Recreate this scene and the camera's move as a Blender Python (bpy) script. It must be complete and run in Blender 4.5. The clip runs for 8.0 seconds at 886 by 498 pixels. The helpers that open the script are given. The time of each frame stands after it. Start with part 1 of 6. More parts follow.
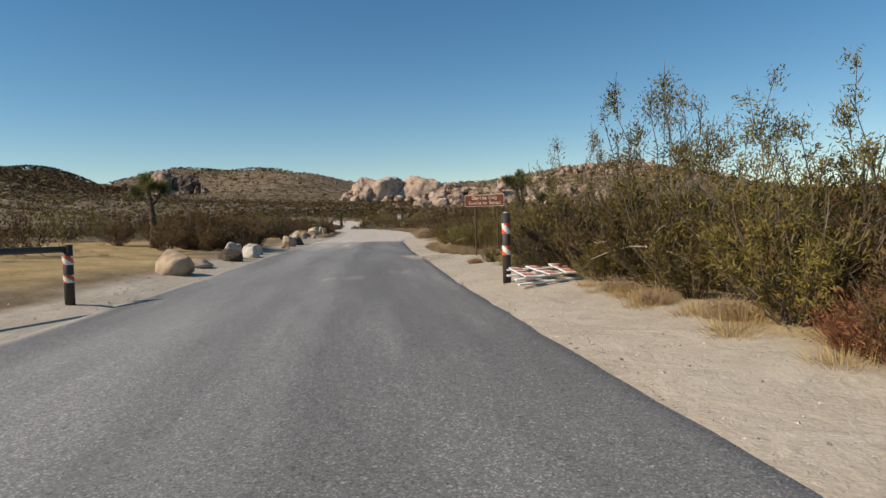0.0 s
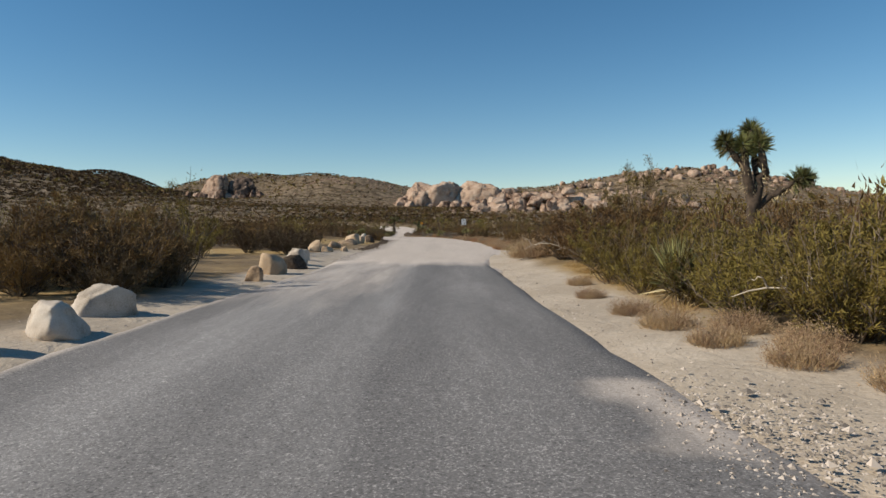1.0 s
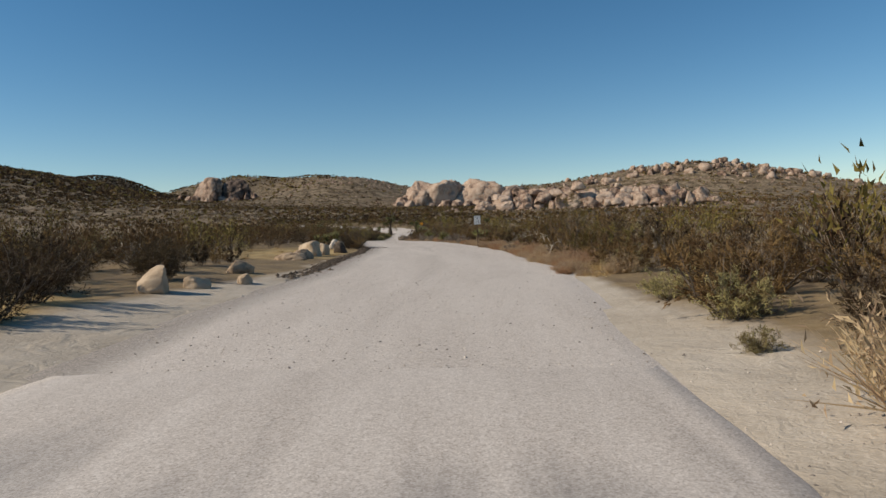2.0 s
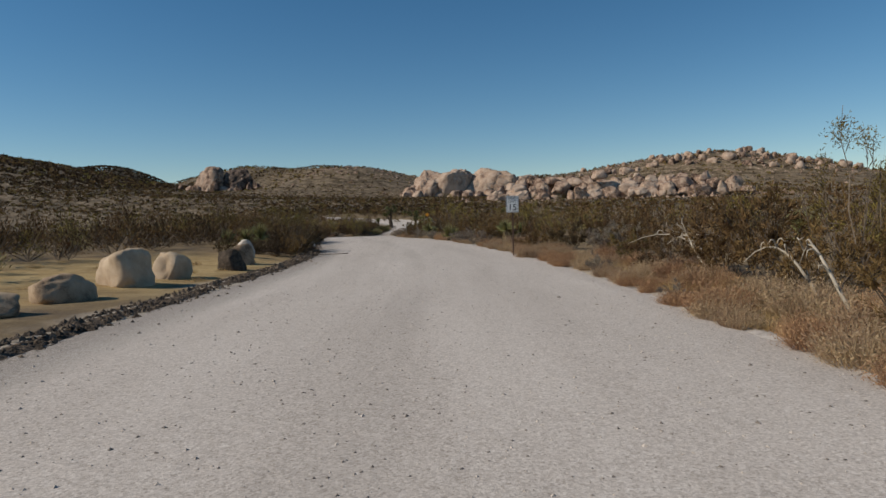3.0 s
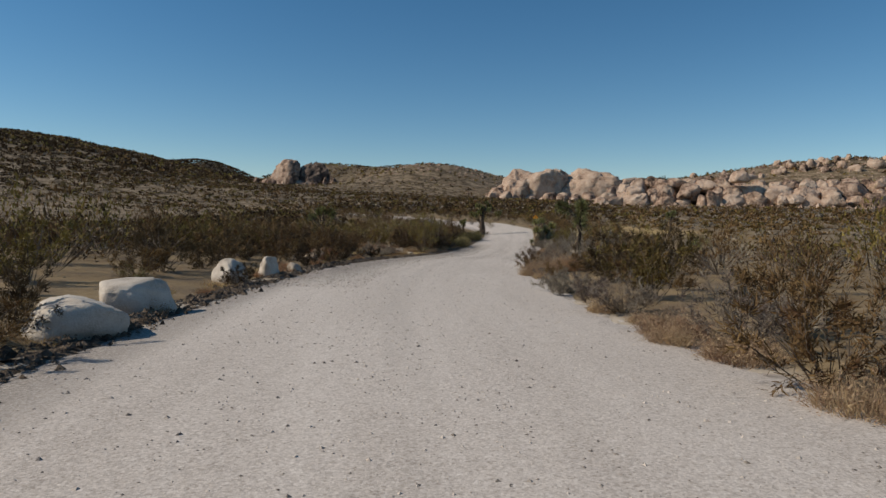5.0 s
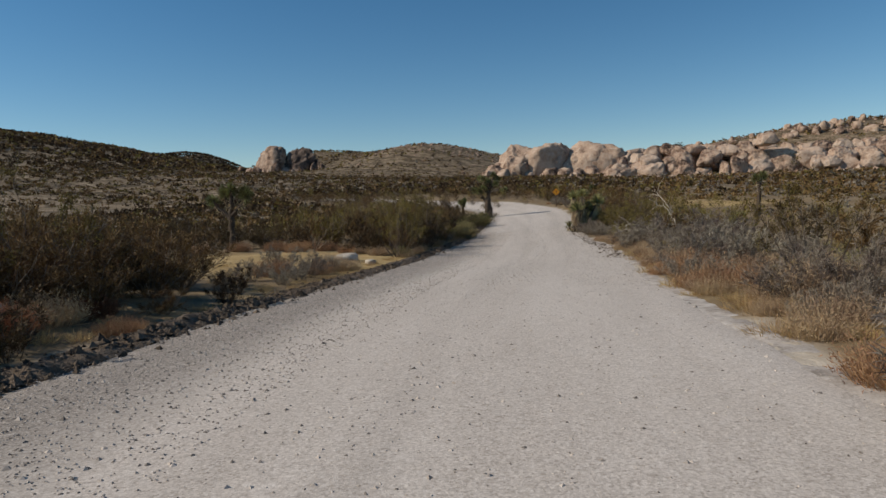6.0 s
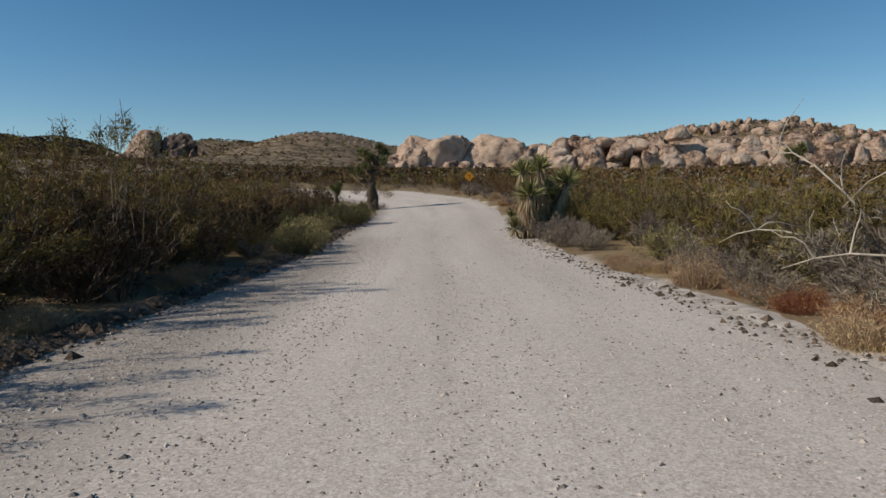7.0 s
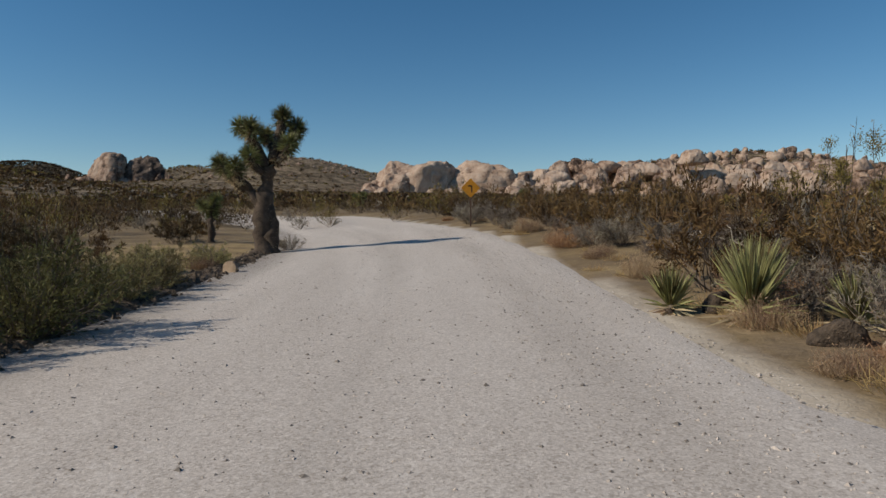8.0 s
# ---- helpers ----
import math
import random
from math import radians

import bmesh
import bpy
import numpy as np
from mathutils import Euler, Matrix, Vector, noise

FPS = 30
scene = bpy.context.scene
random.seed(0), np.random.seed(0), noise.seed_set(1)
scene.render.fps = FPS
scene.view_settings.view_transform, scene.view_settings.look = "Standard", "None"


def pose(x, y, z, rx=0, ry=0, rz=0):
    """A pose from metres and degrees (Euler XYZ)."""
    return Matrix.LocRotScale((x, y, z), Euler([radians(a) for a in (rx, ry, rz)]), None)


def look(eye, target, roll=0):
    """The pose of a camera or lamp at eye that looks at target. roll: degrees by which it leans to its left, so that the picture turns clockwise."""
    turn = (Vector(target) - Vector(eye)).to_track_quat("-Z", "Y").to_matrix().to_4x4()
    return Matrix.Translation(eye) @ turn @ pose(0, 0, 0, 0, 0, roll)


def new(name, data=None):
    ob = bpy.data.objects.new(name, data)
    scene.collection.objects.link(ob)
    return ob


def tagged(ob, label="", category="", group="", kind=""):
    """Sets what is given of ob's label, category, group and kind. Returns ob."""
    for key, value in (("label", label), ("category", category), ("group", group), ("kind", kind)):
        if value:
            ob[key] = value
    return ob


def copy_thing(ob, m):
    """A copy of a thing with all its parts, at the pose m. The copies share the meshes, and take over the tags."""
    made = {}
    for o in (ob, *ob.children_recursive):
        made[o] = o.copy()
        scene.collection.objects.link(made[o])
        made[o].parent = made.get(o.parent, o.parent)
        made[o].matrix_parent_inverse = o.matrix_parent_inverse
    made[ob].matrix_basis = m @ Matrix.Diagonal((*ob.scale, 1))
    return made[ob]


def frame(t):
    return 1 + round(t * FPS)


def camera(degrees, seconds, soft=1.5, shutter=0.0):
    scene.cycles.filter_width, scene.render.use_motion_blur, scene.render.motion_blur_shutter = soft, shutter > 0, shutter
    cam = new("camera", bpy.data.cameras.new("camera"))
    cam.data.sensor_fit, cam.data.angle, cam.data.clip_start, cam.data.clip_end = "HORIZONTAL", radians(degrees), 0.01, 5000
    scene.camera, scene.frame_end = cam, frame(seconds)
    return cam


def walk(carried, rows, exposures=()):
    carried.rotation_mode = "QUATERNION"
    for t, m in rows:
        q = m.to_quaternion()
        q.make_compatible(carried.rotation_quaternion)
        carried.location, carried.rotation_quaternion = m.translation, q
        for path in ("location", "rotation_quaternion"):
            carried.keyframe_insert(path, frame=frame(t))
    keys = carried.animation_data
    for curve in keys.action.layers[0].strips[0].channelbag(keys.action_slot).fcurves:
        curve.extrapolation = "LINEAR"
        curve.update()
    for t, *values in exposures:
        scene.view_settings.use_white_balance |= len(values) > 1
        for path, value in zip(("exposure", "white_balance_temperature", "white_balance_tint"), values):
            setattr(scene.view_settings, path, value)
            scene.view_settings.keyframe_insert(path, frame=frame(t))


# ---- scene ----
cam = camera(68.3, 8.0, soft=1.5, shutter=0.0)
# seconds, x, y, z, yaw, pitch, roll
ROWS = [
    (0.0, -0.000, -0.000, 1.413, -0.00, -2.70, 1.50),
    (0.2, -0.542, 3.834, 1.409, 2.56, -2.38, 1.34),
    (0.4, -0.893, 7.166, 1.416, 4.06, -2.33, 1.11),
    (0.5, -1.189, 9.501, 1.384, 4.32, -2.17, 1.00),
    (0.6, -1.387, 11.023, 1.360, 4.43, -2.10, 0.87),
    (0.8, -1.815, 14.910, 1.360, 4.69, -2.07, 0.77),
    (1.0, -2.281, 18.962, 1.351, 4.77, -2.01, 0.83),
    (1.2, -2.689, 23.031, 1.381, 4.79, -2.01, 1.53),
    (1.5, -3.257, 28.979, 1.381, 4.87, -1.86, 1.57),
    (1.7, -3.710, 33.077, 1.386, 4.78, -1.84, 1.67),
    (2.8, -5.151, 55.590, 1.318, 5.45, -2.65, 2.42),
    (3.0, -5.781, 60.681, 1.289, 5.79, -2.68, 1.65),
    (3.2, -6.447, 65.582, 1.255, 5.91, -2.77, 1.02),
    (3.5, -7.368, 72.761, 1.200, 6.46, -2.63, 0.60),
    (3.6, -7.669, 74.555, 1.204, 6.70, -2.59, 0.27),
    (3.8, -8.422, 78.788, 1.229, 7.39, -2.31, -0.52),
    (4.0, -9.462, 83.411, 1.230, 8.33, -2.12, -0.85),
    (4.2, -10.551, 87.715, 1.259, 9.40, -2.07, -1.03),
    (4.4, -11.826, 92.172, 1.261, 10.53, -2.17, -1.31),
    (4.5, -12.470, 94.525, 1.271, 11.04, -2.10, -1.32),
    (4.7, -13.686, 98.833, 1.278, 12.12, -2.13, -1.47),
    (5.8, -19.136, 121.410, 1.178, 13.75, -3.46, 1.37),
    (6.0, -19.982, 126.251, 1.052, 12.49, -3.81, 1.87),
    (6.2, -20.714, 131.028, 0.938, 10.55, -4.18, 1.79),
    (6.5, -21.483, 136.817, 0.785, 7.60, -4.52, 1.33),
    (6.7, -21.762, 141.410, 0.635, 5.50, -4.68, 0.98),
    (6.8, -21.909, 143.737, 0.560, 5.19, -4.52, 0.90),
    (7.0, -22.268, 148.296, 0.422, 3.63, -4.43, 0.88),
    (7.2, -22.508, 152.637, 0.339, 2.72, -4.32, 0.85),
    (7.4, -22.795, 157.970, 0.291, 2.07, -3.81, 0.16),
    (7.5, -22.830, 160.329, 0.266, 1.96, -3.58, 0.03),
    (7.6, -22.967, 163.081, 0.252, 2.00, -3.31, -0.18),
    (7.8, -23.321, 168.177, 0.284, 1.84, -3.11, 0.14),
    (8.0, -23.643, 172.964, 0.425, 2.15, -1.82, 0.33),
]
walk(cam, [(t, pose(x, y, z, 90 + pitch, roll, yaw)) for t, x, y, z, yaw, pitch, roll in ROWS], [(0.0, 0.28, 6720, 8), (1.6, 0.24, 6660, 8), (2.8, -0.14, 6380, 8), (3.6, -0.09, 6380, 8), (4.5, -0.03, 6430, 8), (7.4, -0.02, 6380, 8), (8.0, -0.12, 6340, 8)])

# ---- world, sun ----
SUN_AZ, SUN_EL = 253.0, 36.0
world = bpy.data.worlds.new("sky")
scene.world = world
world.use_nodes = True
wn = world.node_tree
sky = wn.nodes.new("ShaderNodeTexSky")
sky.sky_type, sky.sun_disc = "NISHITA", False
sky.sun_elevation, sky.sun_rotation = radians(SUN_EL), radians(SUN_AZ)
sky.altitude, sky.air_density, sky.dust_density, sky.ozone_density = 1200.0, 1.0, 0.0, 1.2
wn.nodes["Background"].inputs["Strength"].default_value = 0.085
tone = wn.nodes.new("ShaderNodeHueSaturation")
tone.inputs["Saturation"].default_value = 1.3
tone.inputs["Hue"].default_value = 0.495
wn.links.new(sky.outputs[0], tone.inputs["Color"])
wn.links.new(tone.outputs[0], wn.nodes["Background"].inputs["Color"])
to_sun = Vector((math.sin(radians(SUN_AZ)) * math.cos(radians(SUN_EL)), math.cos(radians(SUN_AZ)) * math.cos(radians(SUN_EL)), math.sin(radians(SUN_EL))))
sun = new("sun", bpy.data.lights.new("sun", "SUN"))
sun.data.energy, sun.data.angle, sun.data.color = 4.1, radians(0.53), (1.0, 0.9, 0.77)
sun.matrix_world = look(to_sun * 50, (0, 0, 0))

# ---- materials ----
def ramp_mat(name, stops, scale=8.0, fine=60.0, rough=0.9, bump=0.3, dist=0.02, vary=0.0, island=0.0, metal=0.0, detail=6.0):
    """Noise at two scales through a colour ramp, with fine relief; vary and island shift the brightness from object to object and piece to piece."""
    m = bpy.data.materials.new(name)
    m.use_nodes = True
    nt = m.node_tree
    nd, ln = nt.nodes, nt.links
    bsdf = nd["Principled BSDF"]
    bsdf.inputs["Roughness"].default_value, bsdf.inputs["Metallic"].default_value = rough, metal
    bsdf.inputs["Specular IOR Level"].default_value = 0.25
    co = nd.new("ShaderNodeTexCoord")
    a = nd.new("ShaderNodeTexNoise")
    a.inputs["Scale"].default_value, a.inputs["Detail"].default_value, a.inputs["Roughness"].default_value = scale, detail, 0.6
    b = nd.new("ShaderNodeTexNoise")
    b.inputs["Scale"].default_value, b.inputs["Detail"].default_value = fine, 3.0
    ln.new(co.outputs["Object"], a.inputs["Vector"]), ln.new(co.outputs["Object"], b.inputs["Vector"])
    mx = nd.new("ShaderNodeMath")
    mx.operation = "MULTIPLY_ADD"
    mx.inputs[1].default_value = 0.35
    ln.new(b.outputs["Fac"], mx.inputs[0]), ln.new(a.outputs["Fac"], mx.inputs[2])
    last = mx.outputs[0]
    for node, amount, out in ((nd.new("ShaderNodeObjectInfo"), vary, "Random"), (nd.new("ShaderNodeNewGeometry"), island, "Random Per Island")):
        if amount:
            ad = nd.new("ShaderNodeMath")
            ad.operation = "MULTIPLY_ADD"
            ad.inputs[1].default_value = amount
            ln.new(node.outputs[out], ad.inputs[0]), ln.new(last, ad.inputs[2])
            last = ad.outputs[0]
    sub = nd.new("ShaderNodeMath")
    sub.operation = "SUBTRACT"
    sub.inputs[1].default_value = 0.175 + vary / 2 + island / 2
    ln.new(last, sub.inputs[0])
    cr = nd.new("ShaderNodeValToRGB")
    el = cr.color_ramp.elements
    while len(el) < len(stops):
        el.new(0.5)
    for e, (p, c) in zip(el, stops):
        e.position, e.color = p, (*c, 1)
    ln.new(sub.outputs[0], cr.inputs[0]), ln.new(cr.outputs[0], bsdf.inputs["Base Color"])
    if bump:
        bp = nd.new("ShaderNodeBump")
        bp.inputs["Strength"].default_value, bp.inputs["Distance"].default_value = bump, dist
        ln.new(mx.outputs[0], bp.inputs["Height"]), ln.new(bp.outputs[0], bsdf.inputs["Normal"])
    return m


def leafy(m, share=0.15):
    """Lets some of the light through, as thin leaves do."""
    nt = m.node_tree
    bsdf, out = nt.nodes["Principled BSDF"], nt.nodes["Material Output"]
    thin, mix = nt.nodes.new("ShaderNodeBsdfTranslucent"), nt.nodes.new("ShaderNodeMixShader")
    nt.links.new(bsdf.inputs["Base Color"].links[0].from_socket, thin.inputs["Color"])
    mix.inputs[0].default_value = share
    nt.links.new(bsdf.outputs[0], mix.inputs[1]), nt.links.new(thin.outputs[0], mix.inputs[2])
    nt.links.new(mix.outputs[0], out.inputs["Surface"])


def plain_stops(c, lo=0.6, hi=1.35):
    return [(0.25, tuple(v * lo for v in c)), (0.5, c), (0.75, tuple(min(v * hi, 0.95) for v in c))]


def leaf_stops(c, lo=0.42, hi=1.55):
    """Old leaves are darker and redder, young ones paler and yellower."""
    r, g, b = c
    return [(0.18, (r * lo * 1.15, g * lo * 0.95, b * lo)), (0.5, c), (0.82, (min(r * hi, 0.9), min(g * hi * 1.04, 0.9), b * hi * 0.95))]


M_LEAF = {
    "creosote": ramp_mat("creosote_leaf", leaf_stops((0.168, 0.125, 0.032)), 1.2, 9, 0.7, 0, vary=0.42, island=0.42),
    "brown": ramp_mat("brown_leaf", leaf_stops((0.155, 0.093, 0.037)), 1.2, 9, 0.8, 0, vary=0.42, island=0.42),
    "dark": ramp_mat("dark_leaf", leaf_stops((0.078, 0.052, 0.025)), 1.2, 9, 0.8, 0, vary=0.42, island=0.4),
    "grey": ramp_mat("grey_twig", leaf_stops((0.235, 0.195, 0.152)), 1.2, 9, 0.9, 0, vary=0.3, island=0.42),
    "sage": ramp_mat("sage_leaf", leaf_stops((0.3, 0.25, 0.11)), 1.2, 9, 0.85, 0, vary=0.3, island=0.36),
    "mound": ramp_mat("rabbitbrush_leaf", leaf_stops((0.12, 0.108, 0.04)), 1.2, 9, 0.8, 0, vary=0.3, island=0.4),
    "straw": ramp_mat("straw", leaf_stops((0.44, 0.31, 0.14), 0.6, 1.3), 1.2, 9, 0.8, 0, vary=0.25, island=0.5),
    "tan": ramp_mat("tan_stem", leaf_stops((0.4, 0.285, 0.175), 0.5, 1.35), 1.2, 9, 0.85, 0, vary=0.34, island=0.4),
    "rust": ramp_mat("rust_stem", leaf_stops((0.24, 0.1, 0.05)), 1.2, 9, 0.85, 0, vary=0.2, island=0.5),
    "orange": ramp_mat("orange_stem", leaf_stops((0.37, 0.22, 0.12), 0.5, 1.35), 1.2, 9, 0.85, 0, vary=0.34, island=0.4),
    "yucca": ramp_mat("yucca_blade", leaf_stops((0.25, 0.235, 0.1), 0.35, 1.7), 1.5, 12, 0.45, 0, vary=0.2, island=0.7),
    "joshua": ramp_mat("joshua_blade", leaf_stops((0.15, 0.15, 0.06), 0.4, 1.8), 1.5, 12, 0.5, 0, vary=0.2, island=0.7),
    "dead": ramp_mat("dead_blade", leaf_stops((0.42, 0.33, 0.2), 0.5, 1.4), 1.5, 12, 0.85, 0, vary=0.2, island=0.6),
}
for leaf_mat in M_LEAF.values():
    leafy(leaf_mat)
M_TWIG = ramp_mat("twig_bark", plain_stops((0.14, 0.108, 0.08), 0.4, 1.7), 4, 40, 0.9, 0.2, 0.004, island=0.4)
M_DEADWOOD = ramp_mat("bleached_wood", plain_stops((0.42, 0.36, 0.28)), 5, 60, 0.9, 0.3, 0.004, vary=0.2)
M_BARK = ramp_mat("joshua_bark", plain_stops((0.08, 0.058, 0.042), 0.45, 1.5), 6, 30, 0.95, 0.9, 0.03)
M_GRANITE = ramp_mat("tan_granite", [(0.3, (0.06, 0.04, 0.03)), (0.4, (0.21, 0.135, 0.095)), (0.5, (0.385, 0.27, 0.195)), (0.62, (0.46, 0.34, 0.255)), (0.85, (0.55, 0.44, 0.35))], 0.22, 1.6, 0.92, 1.0, 0.9, vary=0.26, detail=10)
# granite with the shaded faces of the far outcrop put into its colour
M_SHADED_GRANITE = ramp_mat("shaded_granite", [(0.3, (0.022, 0.016, 0.014)), (0.45, (0.06, 0.043, 0.034)), (0.58, (0.14, 0.1, 0.077)), (0.75, (0.33, 0.25, 0.19))], 0.22, 1.6, 0.9, 1.0, 0.9, vary=0.1, detail=10)
M_ROCK = ramp_mat("roadside_granite", [(0.22, (0.14, 0.09, 0.055)), (0.45, (0.38, 0.275, 0.18)), (0.75, (0.52, 0.405, 0.285))], 2.2, 45, 0.92, 0.6, 0.03, vary=0.3, detail=8)
M_WHITEROCK = ramp_mat("white_granite", [(0.22, (0.23, 0.185, 0.14)), (0.5, (0.49, 0.42, 0.345)), (0.8, (0.64, 0.58, 0.5))], 2.2, 45, 0.9, 0.6, 0.03, vary=0.2, detail=8)
M_CLOD = ramp_mat("dirt_clod", plain_stops((0.12, 0.088, 0.062), 0.45, 1.6), 9, 45, 0.95, 1.0, 0.06, island=0.5)
M_PEBBLE = ramp_mat("road_pebble", plain_stops((0.4, 0.343, 0.29), 0.45, 1.32), 4, 30, 0.9, 0, island=0.9)


def attr_mat(name, sheets, bumps, rough=0.93, stretch=1.0):
    """Colour sheets laid over one another; each: (ramp stops, noise scale, fine scale, attribute that masks it or None)."""
    m = bpy.data.materials.new(name)
    m.use_nodes = True
    nt = m.node_tree
    nd, ln = nt.nodes, nt.links
    bsdf = nd["Principled BSDF"]
    bsdf.inputs["Roughness"].default_value = rough
    bsdf.inputs["Specular IOR Level"].default_value = 0.2
    co = nd.new("ShaderNodeTexCoord")
    mp = nd.new("ShaderNodeMapping")
    mp.inputs["Scale"].default_value = (1, stretch, 1)
    if stretch < 1:
        lane = nd.new("ShaderNodeAttribute")
        lane.attribute_name = "lane"
        ln.new(lane.outputs["Vector"], mp.inputs["Vector"])
    else:
        ln.new(co.outputs["Object"], mp.inputs["Vector"])
    last = None
    for stops, s1, s2, attr in sheets:
        a, b = nd.new("ShaderNodeTexNoise"), nd.new("ShaderNodeTexNoise")
        a.inputs["Scale"].default_value, a.inputs["Detail"].default_value, a.inputs["Roughness"].default_value = s1, 8, 0.65
        b.inputs["Scale"].default_value, b.inputs["Detail"].default_value, b.inputs["Roughness"].default_value = s2, 4, 0.8
        b.inputs["Distortion"].default_value = 1.5
        ln.new(mp.outputs["Vector"], a.inputs["Vector"]), ln.new(co.outputs["Object"], b.inputs["Vector"])
        mx = nd.new("ShaderNodeMix")
        mx.inputs[0].default_value = 0.72 if stretch < 1 else 0.5
        ln.new(a.outputs["Fac"], mx.inputs[2]), ln.new(b.outputs["Fac"], mx.inputs[3])
        tone = mx.outputs[0]
        if stretch < 1:
            grit = nd.new("ShaderNodeTexVoronoi")
            grit.inputs["Scale"].default_value = s2 * 2.4
            m2 = nd.new("ShaderNodeMix")
            m2.inputs[0].default_value = 0.2
            ln.new(co.outputs["Object"], grit.inputs["Vector"]), ln.new(tone, m2.inputs[2]), ln.new(grit.outputs["Color"], m2.inputs[3])
            tone = m2.outputs[0]
        cr = nd.new("ShaderNodeValToRGB")
        el = cr.color_ramp.elements
        while len(el) < len(stops):
            el.new(0.5)
        for e, (p, c) in zip(el, stops):
            e.position, e.color = p, (*c, 1)
        ln.new(tone, cr.inputs[0])
        col = cr.outputs[0]
        if attr:
            at = nd.new("ShaderNodeAttribute")
            at.attribute_name = attr
            sm = nd.new("ShaderNodeMath")
            sm.operation = "MULTIPLY_ADD"
            sm.inputs[1].default_value = 0.7
            sb = nd.new("ShaderNodeMath")
            sb.operation = "ADD"
            sb.inputs[1].default_value = -0.35
            ln.new(a.outputs["Fac"], sm.inputs[0]), ln.new(at.outputs["Fac"], sb.inputs[0]), ln.new(sb.outputs[0], sm.inputs[2])
            mr = nd.new("ShaderNodeMapRange")
            mr.inputs[1].default_value, mr.inputs[2].default_value = 0.22, 0.78
            ln.new(sm.outputs[0], mr.inputs[0])
            cm = nd.new("ShaderNodeMix")
            cm.data_type = "RGBA"
            ln.new(mr.outputs[0], cm.inputs[0]), ln.new(last, cm.inputs[6]), ln.new(col, cm.inputs[7])
            col = cm.outputs[2]
        last = col
    ln.new(last, bsdf.inputs["Base Color"])
    prev = None
    for sc, st, di in bumps:
        nz = nd.new("ShaderNodeTexNoise")
        nz.inputs["Scale"].default_value, nz.inputs["Detail"].default_value, nz.inputs["Distortion"].default_value = sc, 5, 1.2
        ln.new(co.outputs["Object"], nz.inputs["Vector"])
        bp = nd.new("ShaderNodeBump")
        bp.inputs["Strength"].default_value, bp.inputs["Distance"].default_value = st, di
        ln.new(nz.outputs["Fac"], bp.inputs["Height"])
        if prev:
            ln.new(prev, bp.inputs["Normal"])
        prev = bp.outputs[0]
    ln.new(prev, bsdf.inputs["Normal"])
    return m


S_SOIL = [(0.3, (0.085, 0.058, 0.034)), (0.5, (0.16, 0.114, 0.068)), (0.7, (0.27, 0.2, 0.128))]
S_SCRUB = [(0.4, (0.05, 0.035, 0.018)), (0.47, (0.105, 0.074, 0.042)), (0.53, (0.21, 0.155, 0.095)), (0.62, (0.34, 0.26, 0.175))]
S_SAND = [(0.3, (0.31, 0.255, 0.19)), (0.5, (0.435, 0.365, 0.285)), (0.68, (0.54, 0.465, 0.375))]
S_GRASS = [(0.34, (0.19, 0.12, 0.05)), (0.5, (0.37, 0.255, 0.11)), (0.66, (0.52, 0.39, 0.2))]
S_GRAVEL = [(0.32, (0.28, 0.236, 0.197)), (0.45, (0.455, 0.392, 0.336)), (0.55, (0.575, 0.503, 0.438)), (0.66, (0.69, 0.62, 0.55))]
S_ASPHALT = [(0.37, (0.075, 0.071, 0.069)), (0.46, (0.155, 0.148, 0.143)), (0.55, (0.19, 0.181, 0.175)), (0.63, (0.43, 0.405, 0.385))]
M_GROUND = attr_mat("desert_ground", [(S_SOIL, 0.5, 9, None), (S_GRASS, 0.7, 14, "grass"), (S_SCRUB, 0.16, 0.7, "scrub"), (S_SAND, 0.6, 12, "sand")], [(1.5, 0.4, 0.15), (14, 0.5, 0.03)])
S_COARSE_SHADE = [(0.36, (0.1, 0.084, 0.07)), (0.46, (0.23, 0.197, 0.168)), (0.55, (0.34, 0.295, 0.253)), (0.66, (0.58, 0.52, 0.46))]
M_GRAVEL = attr_mat("graded_gravel", [(S_GRAVEL, 0.7, 24, None), (S_COARSE_SHADE, 0.9, 26, "coarse_shade")], [(2.0, 0.2, 0.04), (40, 0.35, 0.012)], 0.93, 0.12)
S_WORN = [(0.37, (0.115, 0.109, 0.105)), (0.46, (0.225, 0.215, 0.207)), (0.55, (0.265, 0.253, 0.243)), (0.63, (0.5, 0.475, 0.45))]
M_ASPHALT = attr_mat("old_asphalt", [(S_ASPHALT, 0.8, 32, None), (S_WORN, 0.8, 32, "worn"), (S_GRAVEL, 1.6, 30, "dust")], [(45, 0.3, 0.006)], 0.85, 0.12)


def flat_mat(name, c, rough=0.5, metal=0.0, fine=25):
    return ramp_mat(name, plain_stops(c, 0.75, 1.15), 3, fine, rough, 0.1, 0.002, metal=metal)


M_STEEL = flat_mat("dark_painted_steel", (0.055, 0.045, 0.04), 0.55)
M_WHITE = flat_mat("white_paint", (0.72, 0.71, 0.69), 0.5)
M_ORANGE = flat_mat("reflective_orange", (0.62, 0.11, 0.03), 0.45)
M_BROWN = flat_mat("brown_sign_paint", (0.125, 0.036, 0.019), 0.45)
M_CREAM = flat_mat("cream_lettering", (0.62, 0.5, 0.38), 0.5)
M_BLACK = flat_mat("black_lettering", (0.015, 0.016, 0.022), 0.5)
M_YELLOW = flat_mat("yellow_sign_paint", (0.6, 0.25, 0.02), 0.45)
M_POST = flat_mat("rusted_sign_post", (0.09, 0.05, 0.035), 0.7)


# ---- helpers for meshes ----
RNG = np.random.default_rng(5)
TAB = np.random.default_rng(11).random((256, 256))


